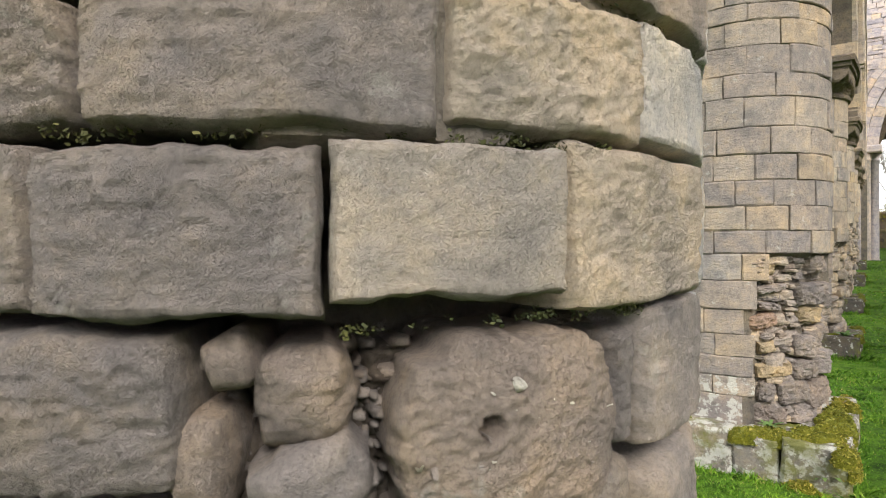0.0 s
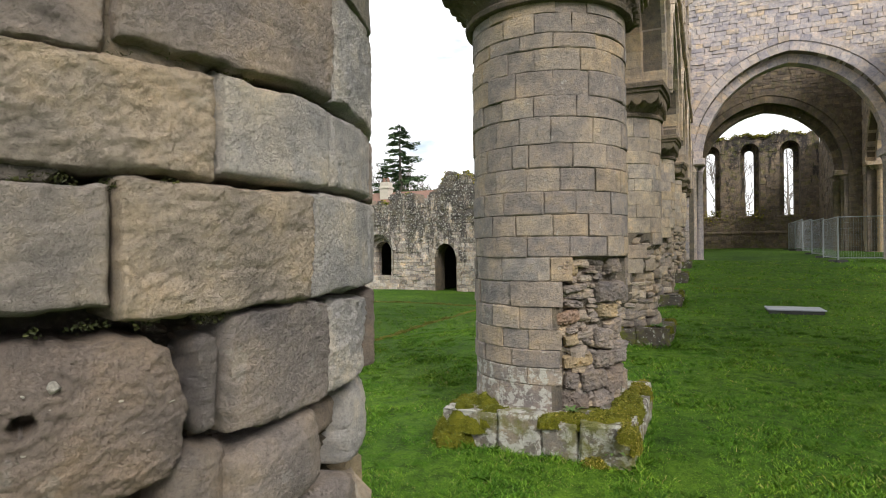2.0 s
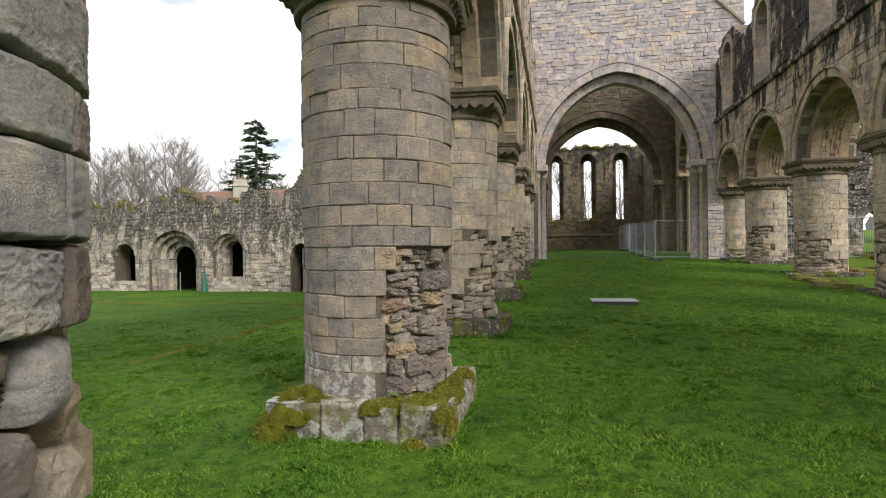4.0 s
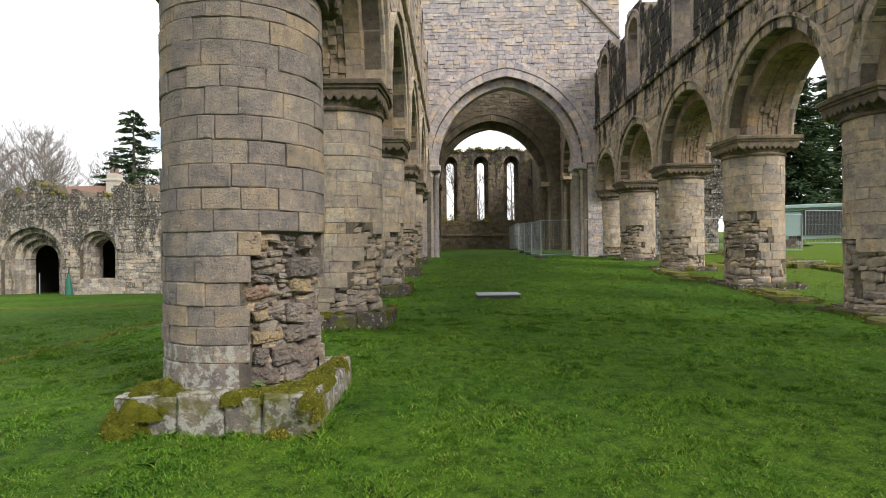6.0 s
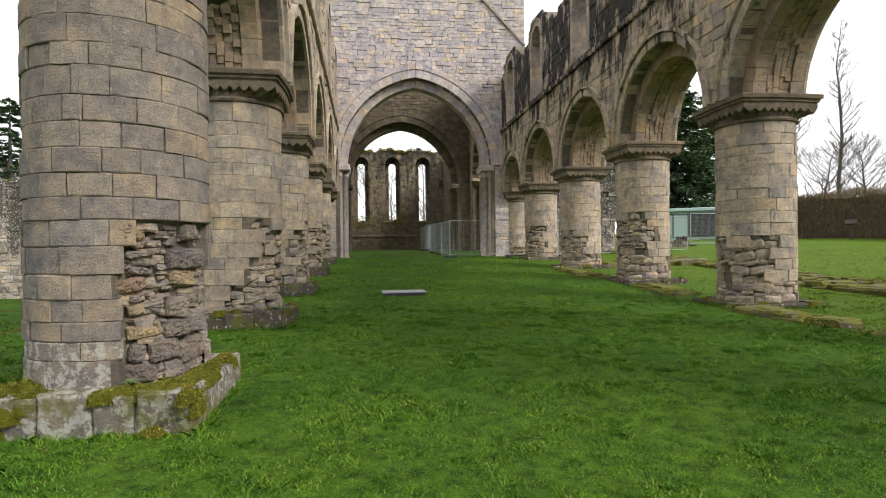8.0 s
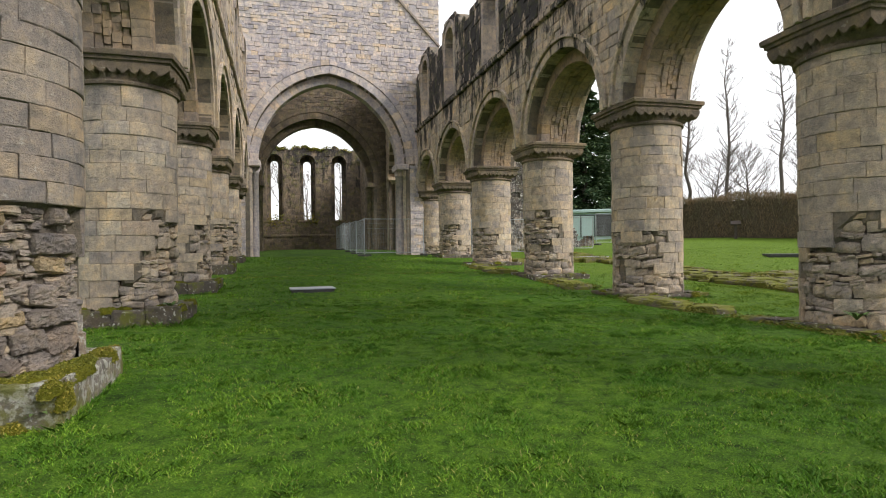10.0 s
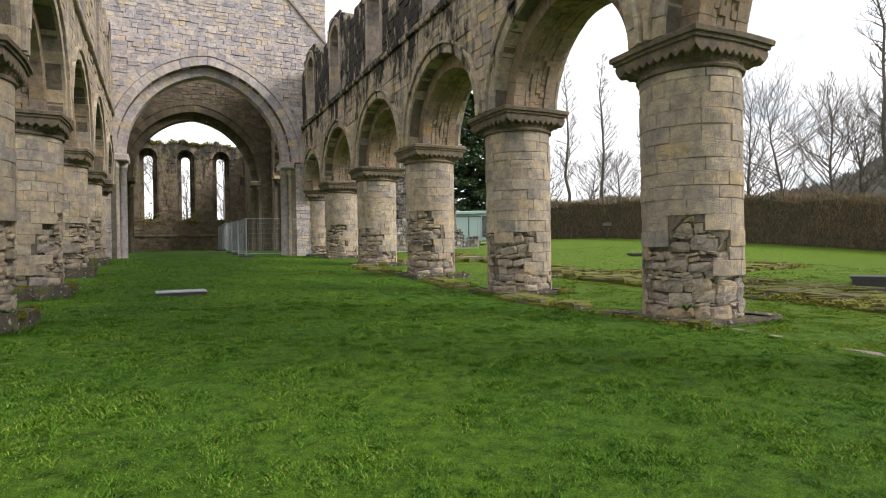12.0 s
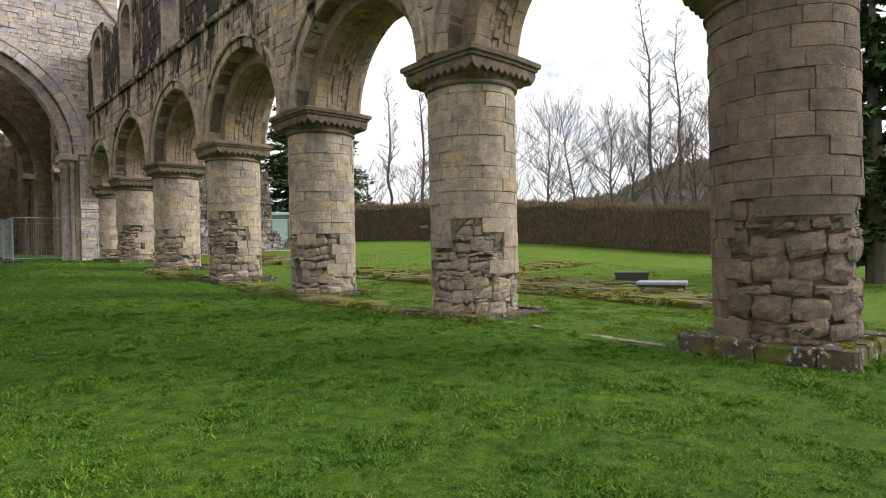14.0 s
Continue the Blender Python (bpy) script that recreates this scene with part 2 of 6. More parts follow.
M_CUSHION, nodes, links, bsdf = material("moss_cushion_skin")
geo = nodes.new("ShaderNodeNewGeometry")
a1 = noise_node(nodes, links, geo.outputs["Position"], 9.0, 6, 0.7)
a2 = noise_node(nodes, links, geo.outputs["Position"], 130.0, 5, 0.75)
k1 = ramp_node(nodes, [(0.3, (0.06, 0.065, 0.012)), (0.45, (0.115, 0.122, 0.016)), (0.6, (0.175, 0.172, 0.022)), (0.75, (0.21, 0.18, 0.035))])
k2 = ramp_node(nodes, [(0.3, (0.35, 0.38, 0.35)), (0.68, (1.35, 1.3, 1.2))])
links.new(a1.outputs["Fac"], k1.inputs["Fac"])
links.new(a2.outputs["Fac"], k2.inputs["Fac"])
links.new(mix_node(nodes, links, 1.0, k1.outputs["Color"], k2.outputs["Color"], "MULTIPLY"), bsdf.inputs["Base Color"])
bsdf.inputs["Roughness"].default_value = 1.0
bsdf.inputs["Specular IOR Level"].default_value = 0.05
n1 = bump_node(nodes, links, bsdf, a2.outputs["Fac"], 1.0, 0.02)
M_CONIFER = leafy("conifer_needles", [(0.0, (0.03, 0.06, 0.03)), (0.7, (0.058, 0.10, 0.046)), (1.0, (0.09, 0.13, 0.055))])
M_HEDGE = leafy("beech_hedge_twigs", [(0.0, (0.11, 0.086, 0.058)), (0.6, (0.18, 0.145, 0.095)), (1.0, (0.24, 0.20, 0.12))])
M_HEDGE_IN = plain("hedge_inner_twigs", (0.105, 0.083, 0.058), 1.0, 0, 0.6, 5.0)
M_FERN = leafy("fern_leaf", [(0.0, (0.05, 0.10, 0.03)), (1.0, (0.10, 0.17, 0.05))])
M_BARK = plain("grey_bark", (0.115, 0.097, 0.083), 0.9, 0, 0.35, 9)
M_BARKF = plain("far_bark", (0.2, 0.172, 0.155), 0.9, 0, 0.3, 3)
M_STEEL = plain("galvanised_steel", (0.42, 0.45, 0.48), 0.45, 0.7, 0.15, 30)
M_SLATE = plain("grey_painted_board", (0.36, 0.38, 0.42), 0.5, 0, 0.15, 14)
M_SLATE_D = plain("dark_frame", (0.05, 0.05, 0.05), 0.6, 0, 0.2, 14)
# near-black colour stands in for the shade inside the doorway chambers
M_BLACK = plain("interior_shade_black", (0.05, 0.043, 0.037), 0.95, 0, 0.3, 3)
M_HUT = plain("pale_green_cabin_board", (0.42, 0.56, 0.55), 0.55, 0, 0.06, 6)
M_HUTD = plain("cabin_roof_felt", (0.10, 0.12, 0.12), 0.8, 0, 0.2, 6)
M_WOODD = plain("weathered_oak", (0.06, 0.047, 0.038), 0.85, 0, 0.3, 12)
M_TILE = plain("red_clay_roof_tile", (0.20, 0.115, 0.085), 0.9, 0, 0.35, 6)
M_GREEN = plain("green_netting", (0.018, 0.12, 0.08), 0.7, 0, 0.2, 20)
M_CHIM = plain("rendered_chimney", (0.45, 0.41, 0.35), 0.9, 0, 0.2, 6)

m, nodes, links, bsdf = material("grass_ground")
geo = nodes.new("ShaderNodeNewGeometry")
g1 = noise_node(nodes, links, geo.outputs["Position"], 0.35, 6, 0.6)
g2 = noise_node(nodes, links, geo.outputs["Position"], 6.5, 8, 0.75)
g3 = noise_node(nodes, links, geo.outputs["Position"], 75.0, 5, 0.75)
c1 = ramp_node(nodes, [(0.3, (0.032, 0.090, 0.006)), (0.7, (0.078, 0.160, 0.011))])
c2 = ramp_node(nodes, [(0.34, (0.28, 0.33, 0.28)), (0.46, (0.85, 0.85, 0.85)), (0.62, (1.5, 1.35, 1.4))])
c3 = ramp_node(nodes, [(0.3, (0.25, 0.3, 0.25)), (0.5, (0.95, 0.95, 0.95)), (0.7, (1.9, 1.7, 1.7))])
for n, c in ((g1, c1), (g2, c2), (g3, c3)):
    links.new(n.outputs["Fac"], c.inputs["Fac"])
gc = mix_node(nodes, links, 1.0, c1.outputs["Color"], c2.outputs["Color"], "MULTIPLY")
gc = mix_node(nodes, links, 1.0, gc, c3.outputs["Color"], "MULTIPLY")
# south of the arcade, sunlight is put into the turf as brighter, yellower colour
sep, side = nodes.new("ShaderNodeSeparateXYZ"), nodes.new("ShaderNodeMapRange")
links.new(geo.outputs["Position"], sep.inputs["Vector"])
links.new(sep.outputs["X"], side.inputs["Value"])
side.inputs["From Min"].default_value, side.inputs["From Max"].default_value, side.inputs["To Max"].default_value = 9.6, 12.5, 0.65
gc = mix_node(nodes, links, side.outputs["Result"], gc, mix_node(nodes, links, 1.0, (0.108, 0.172, 0.015), mix_node(nodes, links, 0.6, c2.outputs["Color"], c3.outputs["Color"]), "MULTIPLY"))
links.new(gc, bsdf.inputs["Base Color"])
bsdf.inputs["Roughness"].default_value = 0.9
bsdf.inputs["Specular IOR Level"].default_value = 0.15
n1 = bump_node(nodes, links, bsdf, g2.outputs["Fac"], 0.7, 0.06)
bump_node(nodes, links, bsdf, g3.outputs["Fac"], 0.8, 0.02, n1)
M_GROUND = m


# ---- mesh helpers ----
def mesh_from(name, verts, faces, mat, smooth=False):
    me = bpy.data.meshes.new(name)
    me.from_pydata([tuple(v) for v in verts], [], faces)
    me.materials.append(mat)
    if smooth:
        me.polygons.foreach_set("use_smooth", [True] * len(me.polygons))
    me.update()
    return me


def piece(name, verts, faces, mat, parent=None, label="", smooth=False):
    ob = new(name, mesh_from(name, verts, faces, mat, smooth))
    ob.parent = parent
    if label:
        tagged(ob, label)
    return ob


def empty(name, m=Matrix(), **tags):
    ob = new(name)
    ob.matrix_world = m
    return tagged(ob, **tags)


class Soup:
    """Verts and faces that gather into one mesh."""
    def __init__(self):
        self.v, self.f = [], []

    def add(self, verts, faces):
        n = len(self.v)
        self.v += [tuple(p) for p in verts]
        self.f += [tuple(i + n for i in f) for f in faces]

    def piece(self, name, mat, parent=None, label="", smooth=False):
        return piece(name, self.v, self.f, mat, parent, label, smooth)


def block(P, u0, u1, v0, v1, d0, d1, bev=0.012, nu=1, nv=1, rough=0.0, r=rng, belly=0.0):
    """A dressed stone on the surface P(u, v, depth): worn edges, a slightly uneven face, sides that run back to d0."""
    bu, bv = min(bev, (u1 - u0) * 0.3), min(bev, (v1 - v0) * 0.3)
    us = [u0] + [u0 + bu + (u1 - u0 - 2 * bu) * i / nu for i in range(nu + 1)] + [u1]
    vs = [v0] + [v0 + bv + (v1 - v0 - 2 * bv) * i / nv for i in range(nv + 1)] + [v1]
    nU, nV = len(us), len(vs)
    verts, faces = [], []
    for j, v in enumerate(vs):
        for i, u in enumerate(us):
            edge = i in (0, nU - 1) or j in (0, nV - 1)
            d = d1 - (bev * 0.9 if edge else 0.0)
            if belly and not edge:
                a, b = 2 * (u - u0) / (u1 - u0) - 1, 2 * (v - v0) / (v1 - v0) - 1
                d -= belly * (0.5 * a * a + 0.5 * b * b)
            ru, rv = (r.uniform(-rough, rough), r.uniform(-rough, rough)) if rough else (0, 0)
            if rough:
                d += r.uniform(-rough, rough) * 0.6
            verts.append(P(u + ru, v + rv, d))
    for j in range(nV - 1):
        for i in range(nU - 1):
            a = j * nU + i
            faces.append((a, a + 1, a + nU + 1, a + nU))
    rim = [i for i in range(nU)] + [j * nU + nU - 1 for j in range(1, nV)] + [(nV - 1) * nU + i for i in range(nU - 2, -1, -1)] + [j * nU for j in range(nV - 2, 0, -1)]
    base = len(verts)
    for k in rim:
        j, i = divmod(k, nU)
        verts.append(P(us[i], vs[j], d0))
    n = len(rim)
    for k in range(n):
        faces.append((rim[(k + 1) % n], rim[k], base + k, base + (k + 1) % n))
    return verts, faces


def box(x0, x1, y0, y1, z0, z1, bev=0.0, rough=0.0, r=rng):
    """A box with chamfered upright and top edges."""
    b = bev
    ring = lambda e, z: [(x0 + e, y0 + e, z), (x1 - e, y0 + e, z), (x1 - e, y1 - e, z), (x0 + e, y1 - e, z)]
    verts = ring(0, z0) + ring(0, z1 - b) + (ring(b, z1) if b else [])
    n = 3 if b else 2
    faces = [(3, 2, 1, 0)]
    for k in range(n - 1):
        faces += [(4 * k + i, 4 * k + (i + 1) % 4, 4 * k + 4 + (i + 1) % 4, 4 * k + 4 + i) for i in range(4)]
    t = 4 * (n - 1)
    faces.append((t, t + 1, t + 2, t + 3))
    if rough:
        verts = [(x + r.uniform(-rough, rough), y + r.uniform(-rough, rough), z + r.uniform(-rough, rough)) for x, y, z in verts]
    return verts, faces


def tube(pts, radii, sides=6):
    """A tapered tube along points."""
    verts, faces = [], []
    for k, (p, rad) in enumerate(zip(pts, radii)):
        a, b = Vector(pts[max(k - 1, 0)]), Vector(pts[min(k + 1, len(pts) - 1)])
        t = (b - a).normalized()
        side = t.cross(Vector((0.31, 0.17, 0.94)) if abs(t.z) < 0.9 else Vector((1, 0, 0))).normalized()
        up = side.cross(t)
        for i in range(sides):
            w = 2 * math.pi * i / sides
            verts.append(Vector(p) + rad * (math.cos(w) * side + math.sin(w) * up))
    for k in range(len(pts) - 1):
        for i in range(sides):
            j = (i + 1) % sides
            faces.append((k * sides + i, k * sides + j, (k + 1) * sides + j, (k + 1) * sides + i))
    faces.append(tuple(range(sides))[::-1])
    faces.append(tuple((len(pts) - 1) * sides + i for i in range(sides)))
    return verts, faces


def smooth01(a, b, x):
    t = min(1, max(0, (x - a) / (b - a)))
    return t * t * (3 - 2 * t)


YS, ZS = (-60, -3, 0, 4.5, 9.2, 14, 20, 23, 33, 46, 80), (-0.05, 0.0, 0.08, 0.16, 0.3, 0.58, 0.88, 1.0, 1.3, 1.4, 2.2)


def gz(x, y):
    """The height of the ground."""
    z = float(np.interp(y, YS, ZS))
    if x < -1:
        north = -0.05 - 0.028 * min(max(y, -3), 30)
        k = smooth01(-1, -7, x)
        z = z * (1 - k) + north * k
    if x > 11:
        z += 0.047 * min(x - 11, 30) * smooth01(-8, 24, y) - 0.05 * smooth01(11, 14, x)
    return z + 0.03 * math.sin(x * 0.9 + 1.3 * math.sin(y * 0.5)) * math.sin(y * 0.7 + 0.5)


# ---- the ground ----
gx = [-400, -200, -120, -80, -60] + [-45 + 1.5 * i for i in range(20)] + [-15 + 0.5 * i for i in range(60)] + [15 + 1.5 * i for i in range(30)] + [62, 80, 120, 200, 400]
gy = [-400, -200, -100, -60, -40, -30, -22, -16] + [-12 + 0.5 * i for i in range(76)] + [26 + 1.5 * i for i in range(28)] + [70, 85, 110, 150, 220, 400]
gv = [(x, y, gz(x, y)) for y in gy for x in gx]
gf = [(j * len(gx) + i, j * len(gx) + i + 1, (j + 1) * len(gx) + i + 1, (j + 1) * len(gx) + i) for j in range(len(gy) - 1) for i in range(len(gx) - 1)]
ground = tagged(piece("ground", gv, gf, M_GROUND, smooth=True), "mown green lawn filling the roofless nave", "grass", kind="structure")


# ---- masonry ----
def arch_top(half, rise, du):
    """Height over the springing of a two-centred arch at a distance from its middle."""
    du = min(abs(du), half)
    if rise < half:
        return rise * math.sqrt(max(0, 1 - (du / half) ** 2))
    c = (rise * rise - half * half) / (2 * half)
    return math.sqrt(max(0, (half + c) ** 2 - (du + c) ** 2))


def arch_curve(half, rise, n):
    """Points (u, z, normal u, normal z) along an arch, evenly spaced, from the left springing to the right."""
    raw = []
    for i in range(401):
        du = -half * math.cos(math.pi * i / 400)
        raw.append((du, arch_top(half, rise, du)))
    run = [0]
    for a, b in zip(raw, raw[1:]):
        run.append(run[-1] + math.dist(a, b))
    out = []
    for k in range(n + 1):
        s = run[-1] * k / n
        u, z = float(np.interp(s, run, [p[0] for p in raw])), float(np.interp(s, run, [p[1] for p in raw]))
        e = 0.04
        u1, z1 = float(np.interp(s - e, run, [p[0] for p in raw])), float(np.interp(s - e, run, [p[1] for p in raw]))
        u2, z2 = float(np.interp(s + e, run, [p[0] for p in raw])), float(np.interp(s + e, run, [p[1] for p in raw]))
        l = math.hypot(u2 - u1, z2 - z1)
        out.append((u, z, -(z2 - z1) / l, (u2 - u1) / l))
    return out


def arch_ring(M, uc, zs, half, rise, width, d0, d1, n, mat, parent, name="voussoir", soup=None, gap=0.003, rough=0.006, uneven=0.006, bev=0.012):
    """The wedge-shaped stones of an arch, from its intrados outwards, between two depths."""
    curve = arch_curve(half, rise, n * 2)
    for k in range(n):
        a, m_, b = curve[2 * k], curve[2 * k + 1], curve[2 * k + 2]
        def P(u, v, d, a=a, m_=m_, b=b):
            t = 2 * u
            lo, hi, t = (a, m_, t) if t < 1 else (m_, b, t - 1)
            q = [lo[i] * (1 - t) + hi[i] * t for i in range(4)]
            return M(uc + q[0] + q[2] * v, zs + q[1] + q[3] * v, d)
        g = gap / max(0.1, math.dist(a[:2], b[:2]))
        o = rng.uniform(-0.008, 0.008)
        v, f = block(P, g, 1 - g, rng.uniform(-uneven, uneven), width + rng.uniform(-0.01, 0.01), d0, d1 + o, bev, 2, 1)
        if soup:
            soup.add(v, f)
        else:
            piece(name, v, f, mat, parent)


def wall_core(M, u0, u1, base, top, openings, d0, d1, mat, parent, step=0.25, name="core"):
    """The body of a wall with its openings cut through. openings: (middle, half, sill, springing, rise)."""
    cuts = {u0, u1}
    n = max(1, round((u1 - u0) / step))
    cuts |= {u0 + (u1 - u0) * i / n for i in range(n + 1)}
    for uc, half, sill, zs, rise in openings:
        cuts |= {uc - half * math.cos(math.pi * i / 28) for i in range(29)}
    cuts = sorted(c for c in cuts if u0 - 1e-6 <= c <= u1 + 1e-6)
    s = Soup()
    for a, b in zip(cuts, cuts[1:]):
        if b - a < 1e-4:
            continue
        mid, spans = (a + b) / 2, [((base(a), base(b)), (top(a), top(b)))]
        for uc, half, sill, zs, rise in openings:
            if abs(mid - uc) < half:
                ha, hb = zs + arch_top(half, rise, a - uc), zs + arch_top(half, rise, b - uc)
                nxt = []
                for lo, hi in spans:
                    if sill > lo[0] + 1e-3:
                        nxt.append((lo, (min(sill, hi[0]), min(sill, hi[1]))))
                    if min(hi) > max(ha, hb):
                        nxt.append(((ha, hb), hi))
                spans = nxt
        for lo, hi in spans:
            v = [M(a, lo[0], d0), M(b, lo[1], d0), M(b, hi[1], d0), M(a, hi[0], d0), M(a, lo[0], d1), M(b, lo[1], d1), M(b, hi[1], d1), M(a, hi[0], d1)]
            s.add(v, [(0, 1, 2, 3), (7, 6, 5, 4), (0, 4, 5, 1), (3, 2, 6, 7), (0, 3, 7, 4), (1, 5, 6, 2)])
    return s.piece(name, mat, parent)


def facing(M, u0, u1, base, top, openings, d0, d1, mat, mat_j, parent, near=None, margin=0.12, h=(0.22, 0.32), w=(0.28, 0.62), rough=0.009, jit=0.02, seed=1, keep=None):
    """Coursed stones over a wall's face. Those for which near(u, z) holds are pieces of their own; the rest are joined."""
    r, soup, count = random.Random(seed), Soup(), 0
    z = min(base(u0), base(u1), base((u0 + u1) / 2))
    ztop = max(top(u0 + (u1 - u0) * i / 40) for i in range(41))
    while z < ztop:
        hh = r.uniform(*h)
        blocks = []
        for uc, half, sill, zs, rise in openings:
            zm = z + hh / 2
            if zm < sill - 0.02 or zm > zs + rise + margin:
                continue
            if zm <= zs:
                wd = half + margin * 0.4
            else:
                hw, rs = half + margin, rise + margin
                lo, hi = 0.0, hw
                for _ in range(24):
                    mid = (lo + hi) / 2
                    if arch_top(hw, rs, mid) > zm - zs:
                        lo = mid
                    else:
                        hi = mid
                wd = lo
            blocks.append((uc - wd, uc + wd))
        blocks.sort()
        spans, at = [], u0
        for a, b in blocks:
            if a > at:
                spans.append((at, min(a, u1)))
            at = max(at, b)
        if at < u1:
            spans.append((at, u1))
        for a, b in spans:
            u = a
            while u < b - 0.02:
                ww = r.uniform(*w)
                if b - u - ww < w[0] * 0.7:
                    ww = b - u
                m_ = u + ww / 2
                if z + hh * 0.6 < top(m_) and z + hh > base(m_) and (keep is None or keep(m_, z + hh / 2)):
                    g, e = r.uniform(0.001, 0.005), r.uniform(-0.014, 0.014)
                    v, f = block(M, u + g, u + ww - g, z + g + min(0, e), z + hh - g + e * 0.6, d0, d1 + r.uniform(-jit, jit), r.uniform(0.007, 0.018), 2, 1, rough, r)
                    if near and near(m_, z) and count < 300:
                        piece("stone", v, f, mat, parent)
                        count += 1
                    else:
                        soup.add(v, f)
                u += ww
        z += hh
    if soup.v:
        tagged(soup.piece("coursed_stone", mat_j, parent), kind="stuff")


# ---- piers ----
LX, RX, BAY = -0.40, 9.95, 4.90
LY = [0.45 + BAY * (k - 1) for k in range(6)]            # north arcade, from the west
RY = [1.08 + BAY * (k - 1) for k in range(6)]            # south arcade
RY[0] += 0.17
PR, CAP_Z, CAP_H = 0.755, 3.94, 0.46


def skew(y):
    """The nave's axis runs a little to the north of east."""
    return -0.0085 * (y - 1.0)


def cyl(cx, cy, rad):
    """A surface round an upright axis: u is an angle in radians times the radius."""
    return lambda u, v, d: Vector((cx + (rad + d) * math.cos(u / rad), cy + (rad + d) * math.sin(u / rad), v))


def capital(parent, mat):
    """A square scalloped capital, its necking at z = 0."""
    N = 160
    def ring(z, sq, half, scallop=0.0, drop=0.0):
        out = []
        for i in range(N):
            a = 2 * math.pi * i / N
            c, s = math.cos(a), math.sin(a)
            k = max(abs(c), abs(s))
            face = math.atan2(min(abs(c), abs(s)), k) * (4 / math.pi)
            wob = abs(math.cos(math.pi * 4.5 * face))
            rr = half * ((1 - sq) + sq / k) - scallop * (1 - wob)
            out.append((rr * c, rr * s, z + drop * (1 - wob)))
        return out
    def loft(name, rows):
        v = [p for r_ in rows for p in r_]
        f = [(k * N + i, k * N + (i + 1) % N, (k + 1) * N + (i + 1) % N, (k + 1) * N + i) for k in range(len(rows) - 1) for i in range(N)]
        f += [tuple((len(rows) - 1) * N + i for i in range(N)), tuple(range(N))[::-1]]
        piece(name, v, f, mat, parent)
    loft("scalloped_capital", [ring(-0.05, 0, 0.762), ring(-0.04, 0, 0.795), ring(-0.005, 0, 0.805), ring(0.02, 0, 0.785), ring(0.03, 0.05, 0.765), ring(0.07, 0.35, 0.775, 0.02, 0.01),
                               ring(0.10, 0.6, 0.80, 0.055, 0.06), ring(0.105, 0.76, 0.838, 0.012, 0.085), ring(0.12, 0.78, 0.846, 0.0, 0.085), ring(0.27, 0.80, 0.848)])
    loft("abacus", [ring(0.272, 0.8, 0.838), ring(0.30, 0.8, 0.842), ring(0.312, 0.82, 0.868), ring(0.36, 0.82, 0.872), ring(0.372, 0.84, 0.905), ring(0.44, 0.84, 0.912), ring(0.46, 0.84, 0.895)])


def worn_stone(parent, P, rad, a0, a1, z0, z1, mat, seed, rnd=0.0, out=0.0, amp=0.006, wear=0.022, bulge=0.0, hole=None, tilt=0.0, cell=0.0065, name="worn_stone", least=8, facet=False):
    """A stone of the pier with eroded arrises, a pitted face and an uneven outline."""
    ua, ub = radians(a0) * rad, radians(a1) * rad
    uc, vc, hu, hv = (ua + ub) / 2, (z0 + z1) / 2, (ub - ua) / 2 - 0.0015, (z1 - z0) / 2 - 0.002
    nu, nv = max(least, int(2 * hu / cell)), max(least, int(2 * hv / cell))
    ca, sa, off = math.cos(radians(tilt)), math.sin(radians(tilt)), Vector((seed * 3.7, seed * 1.3, 0))
    verts, faces, flat_uv = [], [], []
    for j in range(nv + 1):
        for i in range(nu + 1):
            p, q = 2 * i / nu - 1, 2 * j / nv - 1
            x, y = p * math.sqrt(1 - rnd * q * q / 2), q * math.sqrt(1 - rnd * p * p / 2)
            e = max(abs(p), abs(q))
            w = Vector((x * hu, y * hv, 0)) + off
            k = smooth01(0.75, 1.0, e)
            du = (noise.noise(w * 14) * 0.004 + noise.noise(w * 45) * 0.003) * k * (1 + 2 * rnd)
            dv = (noise.noise(w * 11 + Vector((9, 0, 0))) * 0.009 + noise.noise(w * 45 + Vector((9, 0, 0))) * 0.004) * k * (1 + rnd)
            edge = min((1 - abs(p)) * hu, (1 - abs(q)) * hv)
            d = out - wear * (1 - smooth01(0, 0.009 + 0.007 * noise.noise(w * 9), edge)) ** 1.6 - bulge * e ** 3
            d += amp * (noise.noise(w * 7) + 0.45 * noise.noise(Vector((w.x * 16, w.y * 34, 3))) + 0.5 * noise.noise(Vector((w.x * 42, w.y * 80, 6))) + 0.5 * noise.noise(w * 120))
            pit = noise.noise(w * 26 + Vector((0, 5, 1)))
            if pit > 0.5:
                d -= (pit - 0.5) * amp * 3.0
            X, Y = x * hu + du, y * hv + dv
            X, Y = X * ca - Y * sa, X * sa + Y * ca
            if hole:
                rr = math.hypot(X - hole[0], Y - hole[1])
                d -= 0.055 * (1 - smooth01(hole[2] * 0.75, hole[2] * 1.1, rr))
            verts.append(P(uc + X, vc + Y, d))
            flat_uv.append((uc + X, vc + Y))
    n = nu + 1
    for j in range(nv):
        for i in range(nu):
            a = j * n + i
            faces.append((a, a + 1, a + n + 1, a + n))
    rim = [i for i in range(n)] + [j * n + nu for j in range(1, nv + 1)] + [nv * n + i for i in range(nu - 1, -1, -1)] + [j * n for j in range(nv - 1, 0, -1)]
    base = len(verts)
    verts += [P(*flat_uv[k], -0.18) for k in rim]
    m_ = len(rim)
    faces += [(rim[(k + 1) % m_], rim[k], base + k, base + (k + 1) % m_) for k in range(m_)]
    return piece(name, verts, faces, mat, parent, smooth=not facet)


